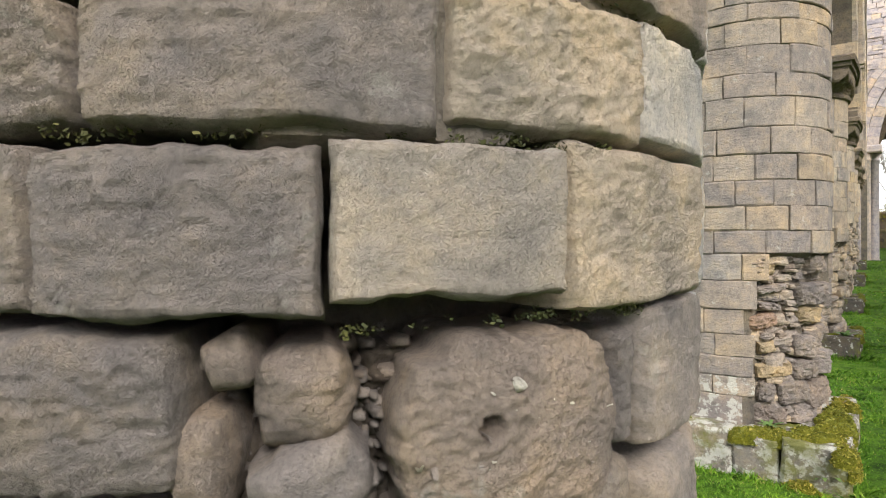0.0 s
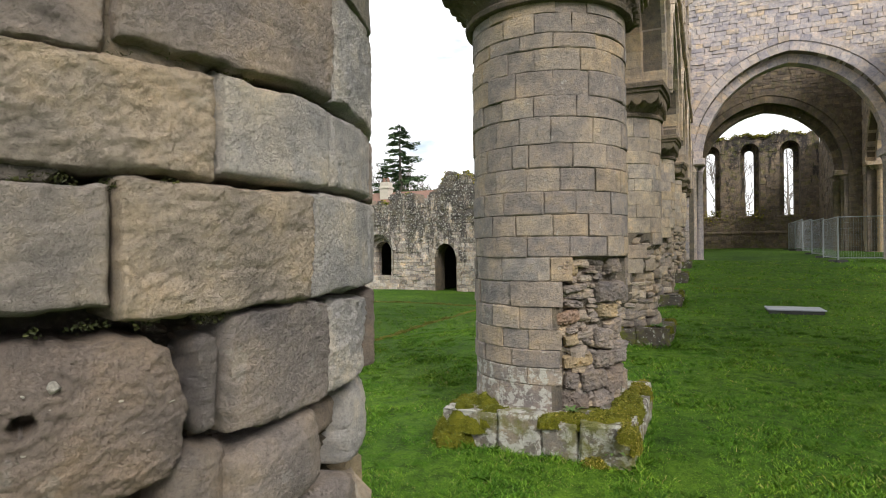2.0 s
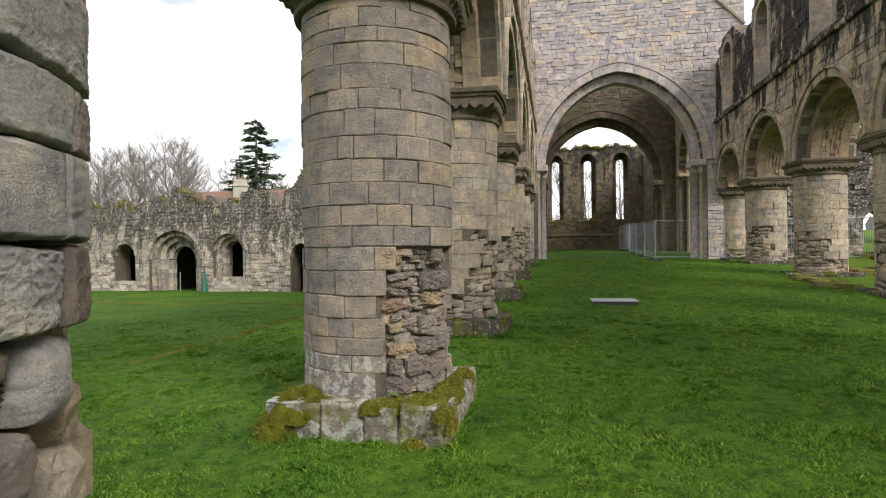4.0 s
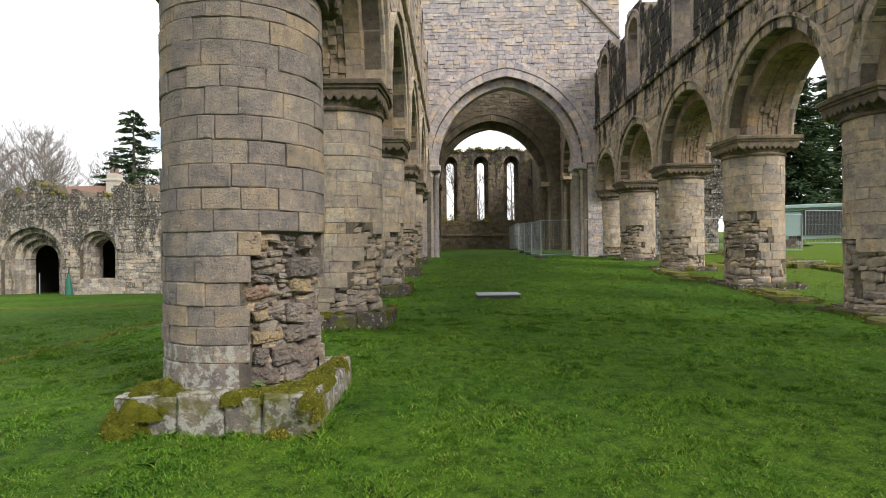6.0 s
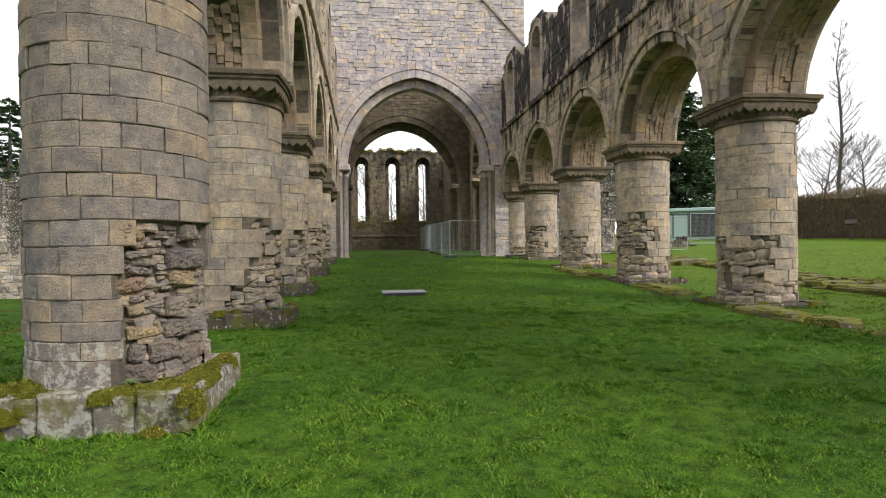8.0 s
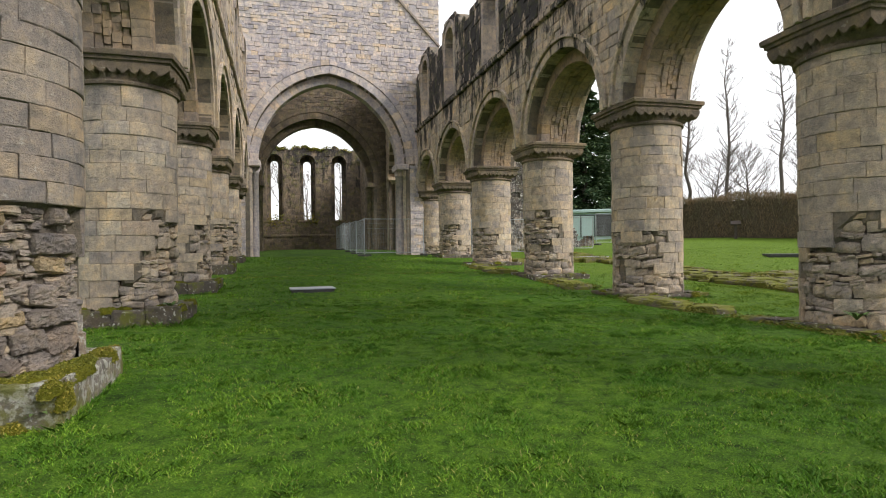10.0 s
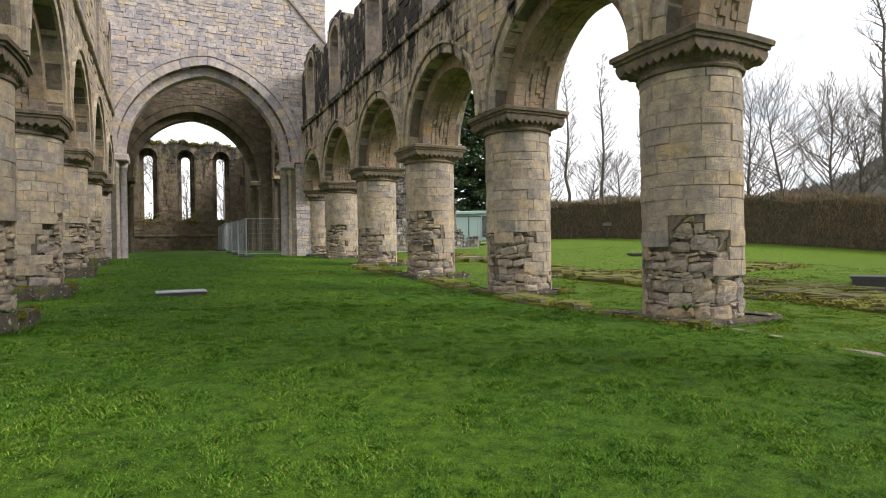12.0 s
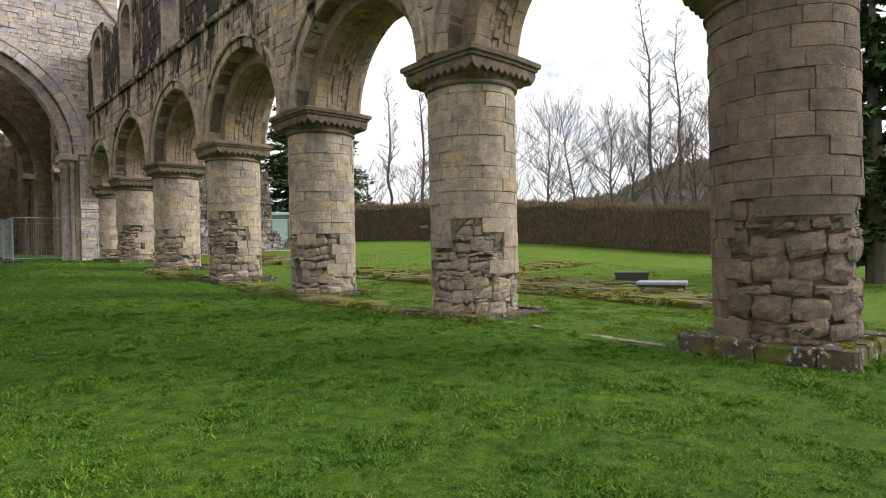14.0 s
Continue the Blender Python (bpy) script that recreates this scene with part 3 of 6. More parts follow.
def ragged(ang, k):
    """How far the robbed edge wanders up and down round a pier."""
    return 0.0 if k == 0.36 else 0.42 * noise.noise(Vector((math.cos(radians(ang)) * 2.2, math.sin(radians(ang)) * 2.2, k * 9.7)))


def pier(x, y, z0, broken, seed, mat, label, plinth=None, rad=PR, course=(0.19, 0.26), length=(0.28, 0.58), top=CAP_Z, skip=None, deep=0.155, layout=(), coarse=1.0, depth=1.0, back=0.012, hollow=0.0):
    """A round pier of coursed stones. broken: (from angle, to angle, top) in degrees and metres, where the facing is robbed to rubble."""
    r = random.Random(seed)
    root = empty("stone_pier", pose(x, y, z0), label=label, category="pier", group="nave piers")
    P = cyl(0, 0, rad)
    H = top - z0
    core = Soup()
    n = 40
    rings = 34
    for k in range(rings + 1):
        for i in range(n):
            a = 2 * math.pi * i / n
            core.v.append(tuple(P(a * rad, H * k / rings, -0.016)))
    core.f = [(k * n + i, k * n + (i + 1) % n, (k + 1) * n + (i + 1) % n, (k + 1) * n + i) for k in range(rings) for i in range(n)]
    if broken:
        for k in range(rings + 1):
            for i in range(n):
                a, zz = 360 * i / n, H * k / rings
                if any(((a - b0) % 360) < (b1 - b0) and zz < bt + ragged(a, z0) - 0.05 + hollow for b0, b1, bt in broken):
                    core.v[k * n + i] = tuple(P(math.radians(a) * rad, zz, -deep))
    core.piece("mortar_core", M_BEDDING if mat is not M_DARK_BROWN else M_MORTAR, root)
    z, full = 0.0, 2 * math.pi * rad
    rows = {round(a - z0, 3): (b - z0, js) for a, b, js in layout}
    if layout:
        z = min(rows)
    while z < H - 0.05:
        hh = r.uniform(*course)
        fixed = rows.get(round(z, 3))
        if fixed:
            hh = fixed[0] - z
        if H - z - hh < 0.12:
            hh = H - z
        u = r.uniform(0, 0.5)
        queue = []
        if fixed:
            marks = [radians(q) * rad for q in fixed[1]]
            u, queue = marks[0], [q - p for p, q in zip(marks, marks[1:])]
        start = u
        while u < start + full - 0.02:
            ww = queue.pop(0) if queue else r.uniform(*length)
            if start + full - u - ww < length[0] * 0.6 and not queue:
                ww = start + full - u
            ang = math.degrees((u + ww / 2) / rad) % 360
            hit = [b for b in broken or () if ((ang - b[0]) % 360) < b[1] - b[0] and z + hh * 0.5 < b[2] + ragged(ang, z0) + r.uniform(-0.07, 0.07)]
            if not hit and not (skip and skip(ang, z0 + z + hh / 2)):
                g = r.choice((0.0004, 0.0012, 0.002, 0.0032))
                v, f = block(P, u + g, u + ww - g, z + g, z + hh - g, -0.06, r.uniform(-0.011, 0.011), r.uniform(0.002, 0.012), max(2, round(ww / 0.09)), 3, 0.0035, r)
                piece("stone", v, f, M_LICHEN if layout and z < 0.3 else mat, root)
            u += ww
        z = fixed[0] if fixed else z + hh
    for b0, b1, bt in broken or ():
        z = 0.0
        while z < bt + 0.55:
            hh = r.choice((r.uniform(0.045, 0.09), r.uniform(0.09, 0.15), r.uniform(0.13, 0.2))) * coarse
            a, stop = b0 - r.uniform(10, 16), b1 + 14
            push = r.uniform(-0.05, 0.0)
            while a < stop - 3:
                ww = math.degrees(min(r.uniform(1.1, 3.2) * hh + 0.03, 0.42) / rad)
                ww = min(ww, stop - a + 2)
                zz, h2 = z + r.uniform(-0.02, 0.02), hh * r.uniform(0.7, 1.2)
                mid = (a + ww / 2) % 360
                if zz + h2 * 0.3 < bt + ragged(mid, z0) + 0.2 and zz > -0.02 and r.random() > 0.03 and not (skip and skip(mid, z0 + z + hh / 2)):
                    worn_stone(root, P, rad, a, a + ww, zz, zz + h2, r.choice((M_RUB, M_RUB, mat)) if mat is not M_DARK_BROWN else mat, r.uniform(0, 99), r.uniform(0.0, 0.45), (r.choice((push + r.uniform(-0.06, 0.0), r.uniform(-0.03, 0.0))) * depth) - back,
                               0.024, 0.012, r.uniform(0.0, 0.02), None, r.uniform(-12, 12), 0.045, "rubble_stone", 4, True)
                a += ww
            z += hh * 0.95
    cap = empty("capital", pose(0, 0, H))
    cap.parent = root
    capital(cap, M_CAP)
    return root


def plinth(x, y, z0, z1, half, seed, moss=0.5, half_y=None, mounds=(), label="low square plinth of mossy lichen-spotted stone blocks"):
    """The square footing of a pier: blocks round its edge, moss on its top."""
    r = random.Random(seed)
    hy = half_y or half
    root = empty("pier_plinth", pose(x, y, z0), label=label, category="plinth", group="pier plinths")
    H = z1 - z0
    s = 0.34
    for side in range(4):
        L = hy if side % 2 else half
        O = half if side % 2 else hy
        a = math.pi / 2 * side
        def P(u, v, d, a=a, O=O):
            c, sn = math.cos(a), math.sin(a)
            px, py = u, -(O + d)
            return Vector((px * c - py * sn, px * sn + py * c, v))
        u = -L
        while u < L - 0.02:
            ww = min(r.uniform(0.3, 0.8), L - u)
            if L - u - ww < 0.2:
                ww = L - u
            v, f = block(P, u + 0.003, u + ww - 0.003, -0.15, H + r.uniform(-0.025, 0.015), -s, r.uniform(-0.02, 0.02), r.uniform(0.018, 0.03), 4, 3, 0.012, r)
            piece("plinth_stone", v, f, M_PLINTH_PALE if mounds else M_PLINTH, root)
            u += ww
    v, f = box(-half + s * 0.9, half - s * 0.9, -hy + s * 0.9, hy - s * 0.9, -0.1, H - 0.02)
    piece("plinth_fill", v, f, M_MOSSY, root)
    def pad(cx, cy, cz, rx, ry, hh, k):
        """A cushion of moss with a lumpy skin."""
        n = 30 if hh > 0.08 or max(rx, ry) > 0.25 else 15
        v, f = [], []
        for j in range(n):
            for i in range(n):
                p, q = 2 * i / (n - 1) - 1, 2 * j / (n - 1) - 1
                x_, y_ = p * math.sqrt(1 - q * q / 2), q * math.sqrt(1 - p * p / 2)
                e = min(1, math.hypot(x_, y_))
                w = Vector((cx + x_ * rx, cy + y_ * ry, k * 3.1))
                lump = noise.noise(w * 7) + 0.6 * noise.noise(w * 16) + 0.35 * noise.noise(w * 38)
                edge = 1 + 0.2 * noise.noise(Vector((x_ / (e + 0.01), y_ / (e + 0.01), k)) * 2.2)
                zz = hh * (1 - e ** 3) * (0.85 + 0.4 * lump) + 0.014 * noise.noise(w * 45) + 0.009 * noise.noise(w * 95) - 0.012 - 0.06 * e ** 8
                v.append((cx + x_ * rx * edge, cy + y_ * ry * edge, cz + zz))
        f = [(j * n + i, j * n + i + 1, (j + 1) * n + i + 1, (j + 1) * n + i) for j in range(n - 1) for i in range(n - 1)]
        cushion = piece("moss_cushion", v, f, M_CUSHION, root, "yellow-green moss", True)
        fuzz = Soup()
        for px_, py_, pz_ in v:
            for _ in range(3):
                p = Vector((px_ + r.uniform(-1, 1) * rx / n * 1.4, py_ + r.uniform(-1, 1) * ry / n * 1.4, pz_ + r.uniform(-0.004, 0.006)))
                e1, e2 = [Vector((r.uniform(-1, 1), r.uniform(-1, 1), r.uniform(-0.4, 1))) * r.uniform(0.004, 0.011) for _ in range(2)]
                fuzz.add([p - e1, p + e2, p + e1, p - e2], [(0, 1, 2, 3)])
        tagged(fuzz.piece("moss_fuzz", M_MOSS, cushion), kind="stuff")
    for k in range(int(26 * moss)):
        side = r.choice((0, 0, 1, 1, 3))
        t, e = r.uniform(-1, 1), r.uniform(0.8, 0.97)
        px, py = ((t, -e), (e, t), (t, e), (-e, t))[side]
        if noise.noise(Vector((px * 2.2 + seed * 7.7, py * 2.2, 0))) < 0.12 - moss * 0.4:
            continue
        along = r.uniform(0.07, 0.2)
        pad(px * half, py * hy, H - 0.005, along if side % 2 == 0 else 0.07, 0.07 if side % 2 == 0 else along, r.uniform(0.03, 0.06), k)
    for cx, cy, cz, rx, ry, hh in mounds:
        pad(cx, cy, cz, rx, ry, hh, cx)
    return root


# north arcade piers
L0Z = gz(LX, LY[0]) + 0.25
N_X, N_Y, N_R = -0.349, -4.288, 0.795
hero_area = lambda a, z: (a > 281 or a < 42) and 1.2 < z < 2.34
near_pier = pier(N_X, N_Y, L0Z, [(250, 420, 1.70 - L0Z)], 11, M_NEAR, "massive weathered round sandstone pier with deep eroded joints", rad=N_R, course=(0.17, 0.2), skip=hero_area, deep=0.2, hollow=0.3)
# courses of the pier that stands in the middle of the first view: bottom, top, joints in degrees
L1_COURSES = (
    (0.36, 0.59, (245, 285)),
    (0.59, 0.74, (234, 268, 292)),
    (0.74, 0.9, (257, 291)),
    (0.9, 1.07, (249, 270, 292)),
    (1.07, 1.27, (240, 263, 286)),
    (1.27, 1.49, (257, 293, 330)),
    (1.49, 1.7, (249, 285, 300, 336)),
    (1.7, 1.88, (245, 269, 298, 328)),
    (1.88, 2.07, (241, 261, 287, 312, 345)),
    (2.07, 2.27, (232, 252, 281, 303, 332)),
    (2.27, 2.47, (245, 269, 292, 318, 344)),
    (2.47, 2.68, (235, 259, 271, 301, 328)),
    (2.68, 2.91, (246, 265, 286, 316, 347)),
    (2.91, 3.09, (230, 252, 275, 304, 336)),
    (3.09, 3.31, (238, 262, 288, 313)),
    (3.31, 3.5, (232, 256, 276, 307, 333)),
    (3.5, 3.63, (240, 266, 288, 319)),
    (3.63, 3.80, (254, 276, 301)),
    (3.80, 3.94, (240, 262, 290, 312)))
first_pier = pier(-0.36, LY[1], 0.36, [(297, 362, 1.36), (292, 297, 1.1), (362, 390, 0.9)], 12, M_GREY, "round sandstone pier with a robbed rubble patch low down", rad=0.735, layout=L1_COURSES, coarse=0.62, deep=0.13, back=0.055)
# the nearest pier's worn stones
def near_mat(name, a, b, stain=0.16):
    return stone_material(name, [(0.0, a), (1.0, b)], "object", stain, 0.04, 0.0, 1.1, 2.6, speckle=0.5)


M_N_TAN = near_mat("worn_tan_stone", (0.312, 0.268, 0.244), (0.338, 0.292, 0.266))
# side light put into colour: right-hand greys paler, left-hand greys darker
M_N_GREY = near_mat("worn_grey_stone", (0.236, 0.205, 0.188), (0.260, 0.226, 0.208))
M_N_COOL_LIT = near_mat("worn_cool_grey_lit_stone", (0.51, 0.48, 0.455), (0.54, 0.505, 0.475))
M_N_OCHRE = near_mat("worn_ochre_stone", (0.392, 0.338, 0.290), (0.416, 0.362, 0.312))
M_N_PALE = near_mat("pale_quartz_pebble", (0.50, 0.46, 0.40), (0.62, 0.58, 0.5))
M_BED = stone_material("earthy_bedding_mortar", [(0.0, (0.135, 0.108, 0.088)), (1.0, (0.165, 0.132, 0.108))], "object", 0.4, 0.0, 0.15, 1.6, 1.3)
M_N_GOLD = near_mat("worn_golden_stone", (0.445, 0.372, 0.296), (0.47, 0.396, 0.316))
M_N_BROWN = near_mat("worn_brown_stone", (0.268, 0.218, 0.184), (0.295, 0.240, 0.204), 0.25)


# the robbed patch of the first free-standing pier: angles, bottom, top, stone
M_N_PINK = near_mat("reddened_stone", (0.33, 0.235, 0.185), (0.37, 0.26, 0.20), 0.3)
M_N_SAND = near_mat("yellow_sandstone_rubble", (0.42, 0.325, 0.205), (0.46, 0.36, 0.235), 0.2)
FP = cyl(0, 0, 0.735)
UPPER = ((283, 299, 1.52, 1.70, M_N_BROWN, 0.0), (299, 307, 1.53, 1.67, M_N_SAND, -0.03), (334, 350, 1.54, 1.70, M_N_GREY, 0.0), (308, 328, 1.56, 1.62, M_N_BROWN, -0.07), (311, 333, 1.62, 1.69, M_N_GREY, -0.08),
         (296, 306, 1.47, 1.53, M_N_TAN, -0.025), (306, 318, 1.48, 1.535, M_N_OCHRE, -0.03), (319, 332, 1.49, 1.56, M_N_TAN, -0.035), (293, 313, 1.395, 1.46, M_N_TAN, -0.02),
         (294, 312, 1.325, 1.385, M_N_GREY, -0.03), (294, 311, 1.255, 1.32, M_N_TAN, -0.02), (313, 319, 1.30, 1.39, M_N_GREY, -0.035), (320, 356, 1.29, 1.47, M_N_GREY, 0.0),
         (285, 307, 1.11, 1.23, M_N_PINK, 0.012), (323, 347, 1.145, 1.285, M_N_SAND, -0.015))
LOWER = ((307, 317, 1.10, 1.21, M_N_BROWN, -0.04), (295, 306, 1.035, 1.10, M_N_TAN, -0.03), (307, 315, 1.03, 1.09, M_N_BROWN, -0.03), (294, 306, 0.925, 1.025, M_N_SAND, -0.008), (307.5, 318, 0.92, 1.015, M_N_GREY, -0.015),
         (320, 340, 0.875, 1.06, M_N_TAN, -0.02), (293, 317, 0.735, 0.85, M_N_SAND, -0.01), (317.5, 341, 0.71, 0.87, M_N_GREY, -0.005), (334, 359, 0.95, 1.11, M_N_GREY, -0.01), (341, 366, 0.72, 0.92, M_N_TAN, -0.01),
         (294, 307, 0.54, 0.70, M_N_GREY, -0.02), (307.5, 330, 0.53, 0.71, M_N_GREY, 0.0), (317, 340, 0.37, 0.52, M_N_TAN, 0.01), (328, 362, 0.50, 0.69, M_N_BROWN, -0.02), (290, 316, 0.37, 0.52, M_N_BROWN, -0.035))
for k, (a0, a1, z0, z1, mt, out) in enumerate(UPPER + LOWER):
    worn_stone(first_pier, FP, 0.735, a0, a1, z0 - 0.362, z1 - 0.358, mt, k * 1.7, (0.2, 0.5, 0.35)[k % 3], out - (0.0, 0.03, 0.015, 0.045)[k % 4], 0.03, 0.03, 0.02, None, (-8, 6, 0, 10, -5)[k % 5], 0.014, "rubble_stone", 7, True)


NP = cyl(0, 0, N_R)
nz = lambda z: z - L0Z
for a0, a1, z0, z1, mt, kw in (
        (281, 302.6, 1.885, 2.015, M_N_GREY, dict(rnd=0.25, amp=0.012)), (303.2, 327.3, 1.892, 2.03, M_N_GREY, dict(out=0.006)), (327.9, 348.5, 1.903, 2.055, M_N_GOLD, dict(amp=0.010)),
        (348.9, 367.4, 1.908, 2.062, M_N_COOL_LIT, dict(out=-0.002, amp=0.004)), (367.8, 390, 1.912, 2.06, M_N_COOL_LIT, dict(out=-0.004, amp=0.004)), (390.4, 402, 1.912, 2.06, M_N_TAN, {}),
        (281, 299.2, 1.716, 1.876, M_N_GREY, dict(amp=0.008)), (299.6, 318.9, 1.714, 1.872, M_N_GREY, dict(out=0.004, amp=0.007)), (319.5, 337.9, 1.728, 1.880, M_N_OCHRE, dict(out=0.012, wear=0.016, amp=0.004)),
        (338.4, 362.6, 1.705, 1.893, M_N_GOLD, dict(out=0.004, amp=0.009)), (363.0, 386, 1.712, 1.903, M_N_COOL_LIT, dict(amp=0.004, out=-0.004)), (386.4, 402, 1.71, 1.903, M_N_COOL_LIT, {}),
        (281, 310, 2.03, 2.20, M_N_GREY, {}), (310.4, 337.8, 2.05, 2.23, M_N_TAN, dict(out=0.004)), (338.4, 367.8, 2.072, 2.30, M_N_TAN, dict(out=0.006, amp=0.005)), (368.3, 402, 2.072, 2.30, M_N_COOL_LIT, dict(out=0.0)),
        (281, 310, 2.21, 2.34, M_N_GREY, {}), (310.4, 337.8, 2.24, 2.34, M_N_TAN, {}),
        (281, 309.3, 1.53, 1.704, M_N_GREY, dict(rnd=0.3, amp=0.010, bulge=0.02, out=-0.004)), (309.6, 314.2, 1.632, 1.70, M_N_BROWN, dict(rnd=0.75, bulge=0.02, out=-0.03, tilt=14, amp=0.01)),
        (313.2, 321.8, 1.565, 1.690, M_N_BROWN, dict(rnd=0.6, bulge=0.045, out=-0.025, amp=0.012)), (323.6, 345.8, 1.455, 1.692, M_N_BROWN, dict(rnd=0.8, bulge=0.02, out=0.002, amp=0.007, hole=(-0.048, 0.018, 0.0135), cell=0.0036)),
        (313.2, 322.8, 1.495, 1.59, M_N_TAN, dict(rnd=0.4, bulge=0.03, out=-0.012, tilt=22)), (307.0, 312.0, 1.51, 1.62, M_N_BROWN, dict(rnd=0.5, bulge=0.02, out=-0.03)),
        (346.2, 349.4, 1.52, 1.68, M_N_GREY, dict(rnd=0.5, out=-0.02)), (349.5, 367.4, 1.512, 1.708, M_N_TAN, dict(rnd=0.22, amp=0.006, out=-0.006)), (368.0, 387, 1.51, 1.70, M_N_COOL_LIT, dict(rnd=0.3, amp=0.012, out=-0.016)), (387.5, 400, 1.51, 1.70, M_N_BROWN, dict(rnd=0.3)),
        (343, 351.5, 1.39, 1.505, M_N_GREY, dict(rnd=0.5, out=-0.03, bulge=0.02)), (350, 366, 1.35, 1.50, M_N_TAN, dict(rnd=0.3, out=0.0, tilt=10, bulge=0.02)), (366, 378, 1.42, 1.50, M_N_BROWN, dict(rnd=0.5, out=-0.05, bulge=0.02)),
        (379, 396, 1.31, 1.50, M_N_COOL_LIT, dict(rnd=0.45, out=-0.02, bulge=0.03)), (281, 306, 1.30, 1.52, M_N_GREY, dict(rnd=0.3)), (306, 322, 1.27, 1.49, M_N_GREY, dict(rnd=0.4)), (322, 345, 1.24, 1.44, M_N_TAN, dict(rnd=0.4)),
        (346, 378, 1.20, 1.34, M_N_TAN, dict(rnd=0.4, bulge=0.02))):
    e = 0.0 if kw.get("rnd", 0) > 0.2 else 1.0
    worn_stone(near_pier, NP, N_R, a0 - 0.12 * e, a1 + 0.12 * e, nz(z0 - 0.004 * e), nz(z1 + 0.004 * e), mt, round(a0), **kw)
for a0, a1, z0, z1, k in ((296, 326, 1.40, 1.655, 5), (322, 352, 1.36, 1.675, 6), (345, 372, 1.30, 1.70, 7), (366, 402, 1.28, 1.70, 8)):
    worn_stone(near_pier, NP, N_R, a0, a1, nz(z0), nz(z1), M_BED, k, 0.1, -0.115, 0.04, 0.03, cell=0.0075, name="bedding_mortar")
worn_stone(near_pier, NP, N_R, 333.0, 334.2, nz(1.626), nz(1.64), M_N_PALE, 3, 0.8, 0.012, 0.002, 0.006, 0.006, tilt=30, cell=0.004, name="white_pebble")
for k in range(46):
    a, z, w_ = 334.6 + rng.gauss(0, 4.2), 1.575 + rng.gauss(0, 0.045), rng.uniform(0.003, 0.008)
    worn_stone(near_pier, NP, N_R, a, a + math.degrees(w_ * 1.5 / N_R), nz(z), nz(z + w_), rng.choice((M_N_PALE, M_N_BROWN, M_N_TAN)), k, 0.85, 0.006, 0.001, 0.004, 0.006, cell=0.003, name="grit", least=5)
r = random.Random(44)
for _ in range(330):
    a, z = r.choice((r.uniform(305, 326), r.uniform(316, 326), r.uniform(343, 353))), r.uniform(1.42, 1.665)
    k = r.uniform(0.004, 0.016)
    worn_stone(near_pier, NP, N_R, a, a + math.degrees(2.6 * k / N_R), nz(z), nz(z + 1.8 * k), r.choice((M_N_BROWN, M_N_GREY, M_N_TAN)), r.uniform(0, 99), 0.9, r.uniform(-0.115, -0.075), 0.003, 0.01, 0.02, cell=0.005, name="pebble")
sp = Soup()
for _ in range(3200):
    z, a = r.choice(((1.888, r.uniform(300, 350)), (1.702, r.uniform(320, 350)), (2.058, r.uniform(320, 368)), (1.888, r.uniform(322, 348)))), 0
    a, z = z[1], z[0] + r.gauss(0, 0.004) + 0.004 * math.sin(z[1] * 0.7)
    if noise.noise(Vector((a * 0.35, z * 30, 0))) < 0.0:
        continue
    p = NP(radians(a) * N_R, nz(z), r.uniform(-0.03, -0.004))
    e1, e2 = [Vector((r.uniform(-1, 1), r.uniform(-1, 1), r.uniform(-1, 1))) * r.uniform(0.001, 0.0035) for _ in range(2)]
    sp.add([p - e1, p + e2, p + e1, p - e2], [(0, 1, 2, 3)])
tagged(sp.piece("joint_moss", M_JOINT_MOSS, near_pier, "thin moss along the open joints"), kind="stuff")

for k in (2, 3, 4, 5):
    pier(LX + skew(LY[k]), LY[k], gz(LX, LY[k]) + 0.25, [(304, 420, 1.45 + 0.2 * (k % 2)), (266, 304, 0.45)], 12 + k, M_TAN, "round sandstone pier, its foot worn back to rubble")
for k in range(6):
    plinth(LX + 0.12 + skew(LY[k]), LY[k] - (0.17 if k == 1 else 0.0), gz(LX, LY[k]) - 0.02, gz(LX, LY[k]) + (0.27 if k != 1 else 0.30), 0.80, 40 + k, 0.9 if k == 1 else 0.35,
           mounds=((-0.60, -0.56, 0.20, 0.34, 0.32, 0.19), (-0.46, -0.68, 0.25, 0.18, 0.13, 0.08), (-0.72, -0.74, 0.02, 0.24, 0.21, 0.24), (0.42, -0.68, 0.32, 0.36, 0.11, 0.045), (0.68, -0.2, 0.325, 0.16, 0.55, 0.05),
                   (0.79, -0.70, 0.2, 0.07, 0.14, 0.12), (0.6, -0.58, 0.325, 0.24, 0.22, 0.05), (0.55, -0.83, -0.04, 0.2, 0.05, 0.12)) if k == 1 else ())
# south arcade piers
for k in range(6):
    rx = RX + skew(RY[k]) + (0.2 if k == 0 else 0.0)
    pier(rx, RY[k], gz(RX, RY[k]) + (0.18 if k == 0 else 0.08), [(150, 262, (1.45, 1.35, 1.25, 1.75, 1.3, 1.3)[k]), (262, 330, (1.6, 0.7, 0.5, 0.6, 0.5, 0.5)[k])], 30 + k, M_DARK_BROWN if k == 0 else M_TAN,
         "dark weathered round sandstone pier on a plinth" if k == 0 else "tan round sandstone pier with rubble courses at its foot", coarse=1.75 if k == 0 else 1.25, depth=0.8, deep=0.13)
    plinth(rx, RY[k], gz(RX, RY[k]) - 0.03, gz(RX, RY[k]) + (0.22 if k == 0 else 0.10), 0.86 if k == 0 else 0.90, 60 + k, 0.4)


for rx in (RX, LX):
    pier(rx + skew(24.9), 24.9, gz(rx, 24) + 0.05, [(200, 340, 0.5)], 37, M_TAN, "half-round sandstone respond built against the tower wall")


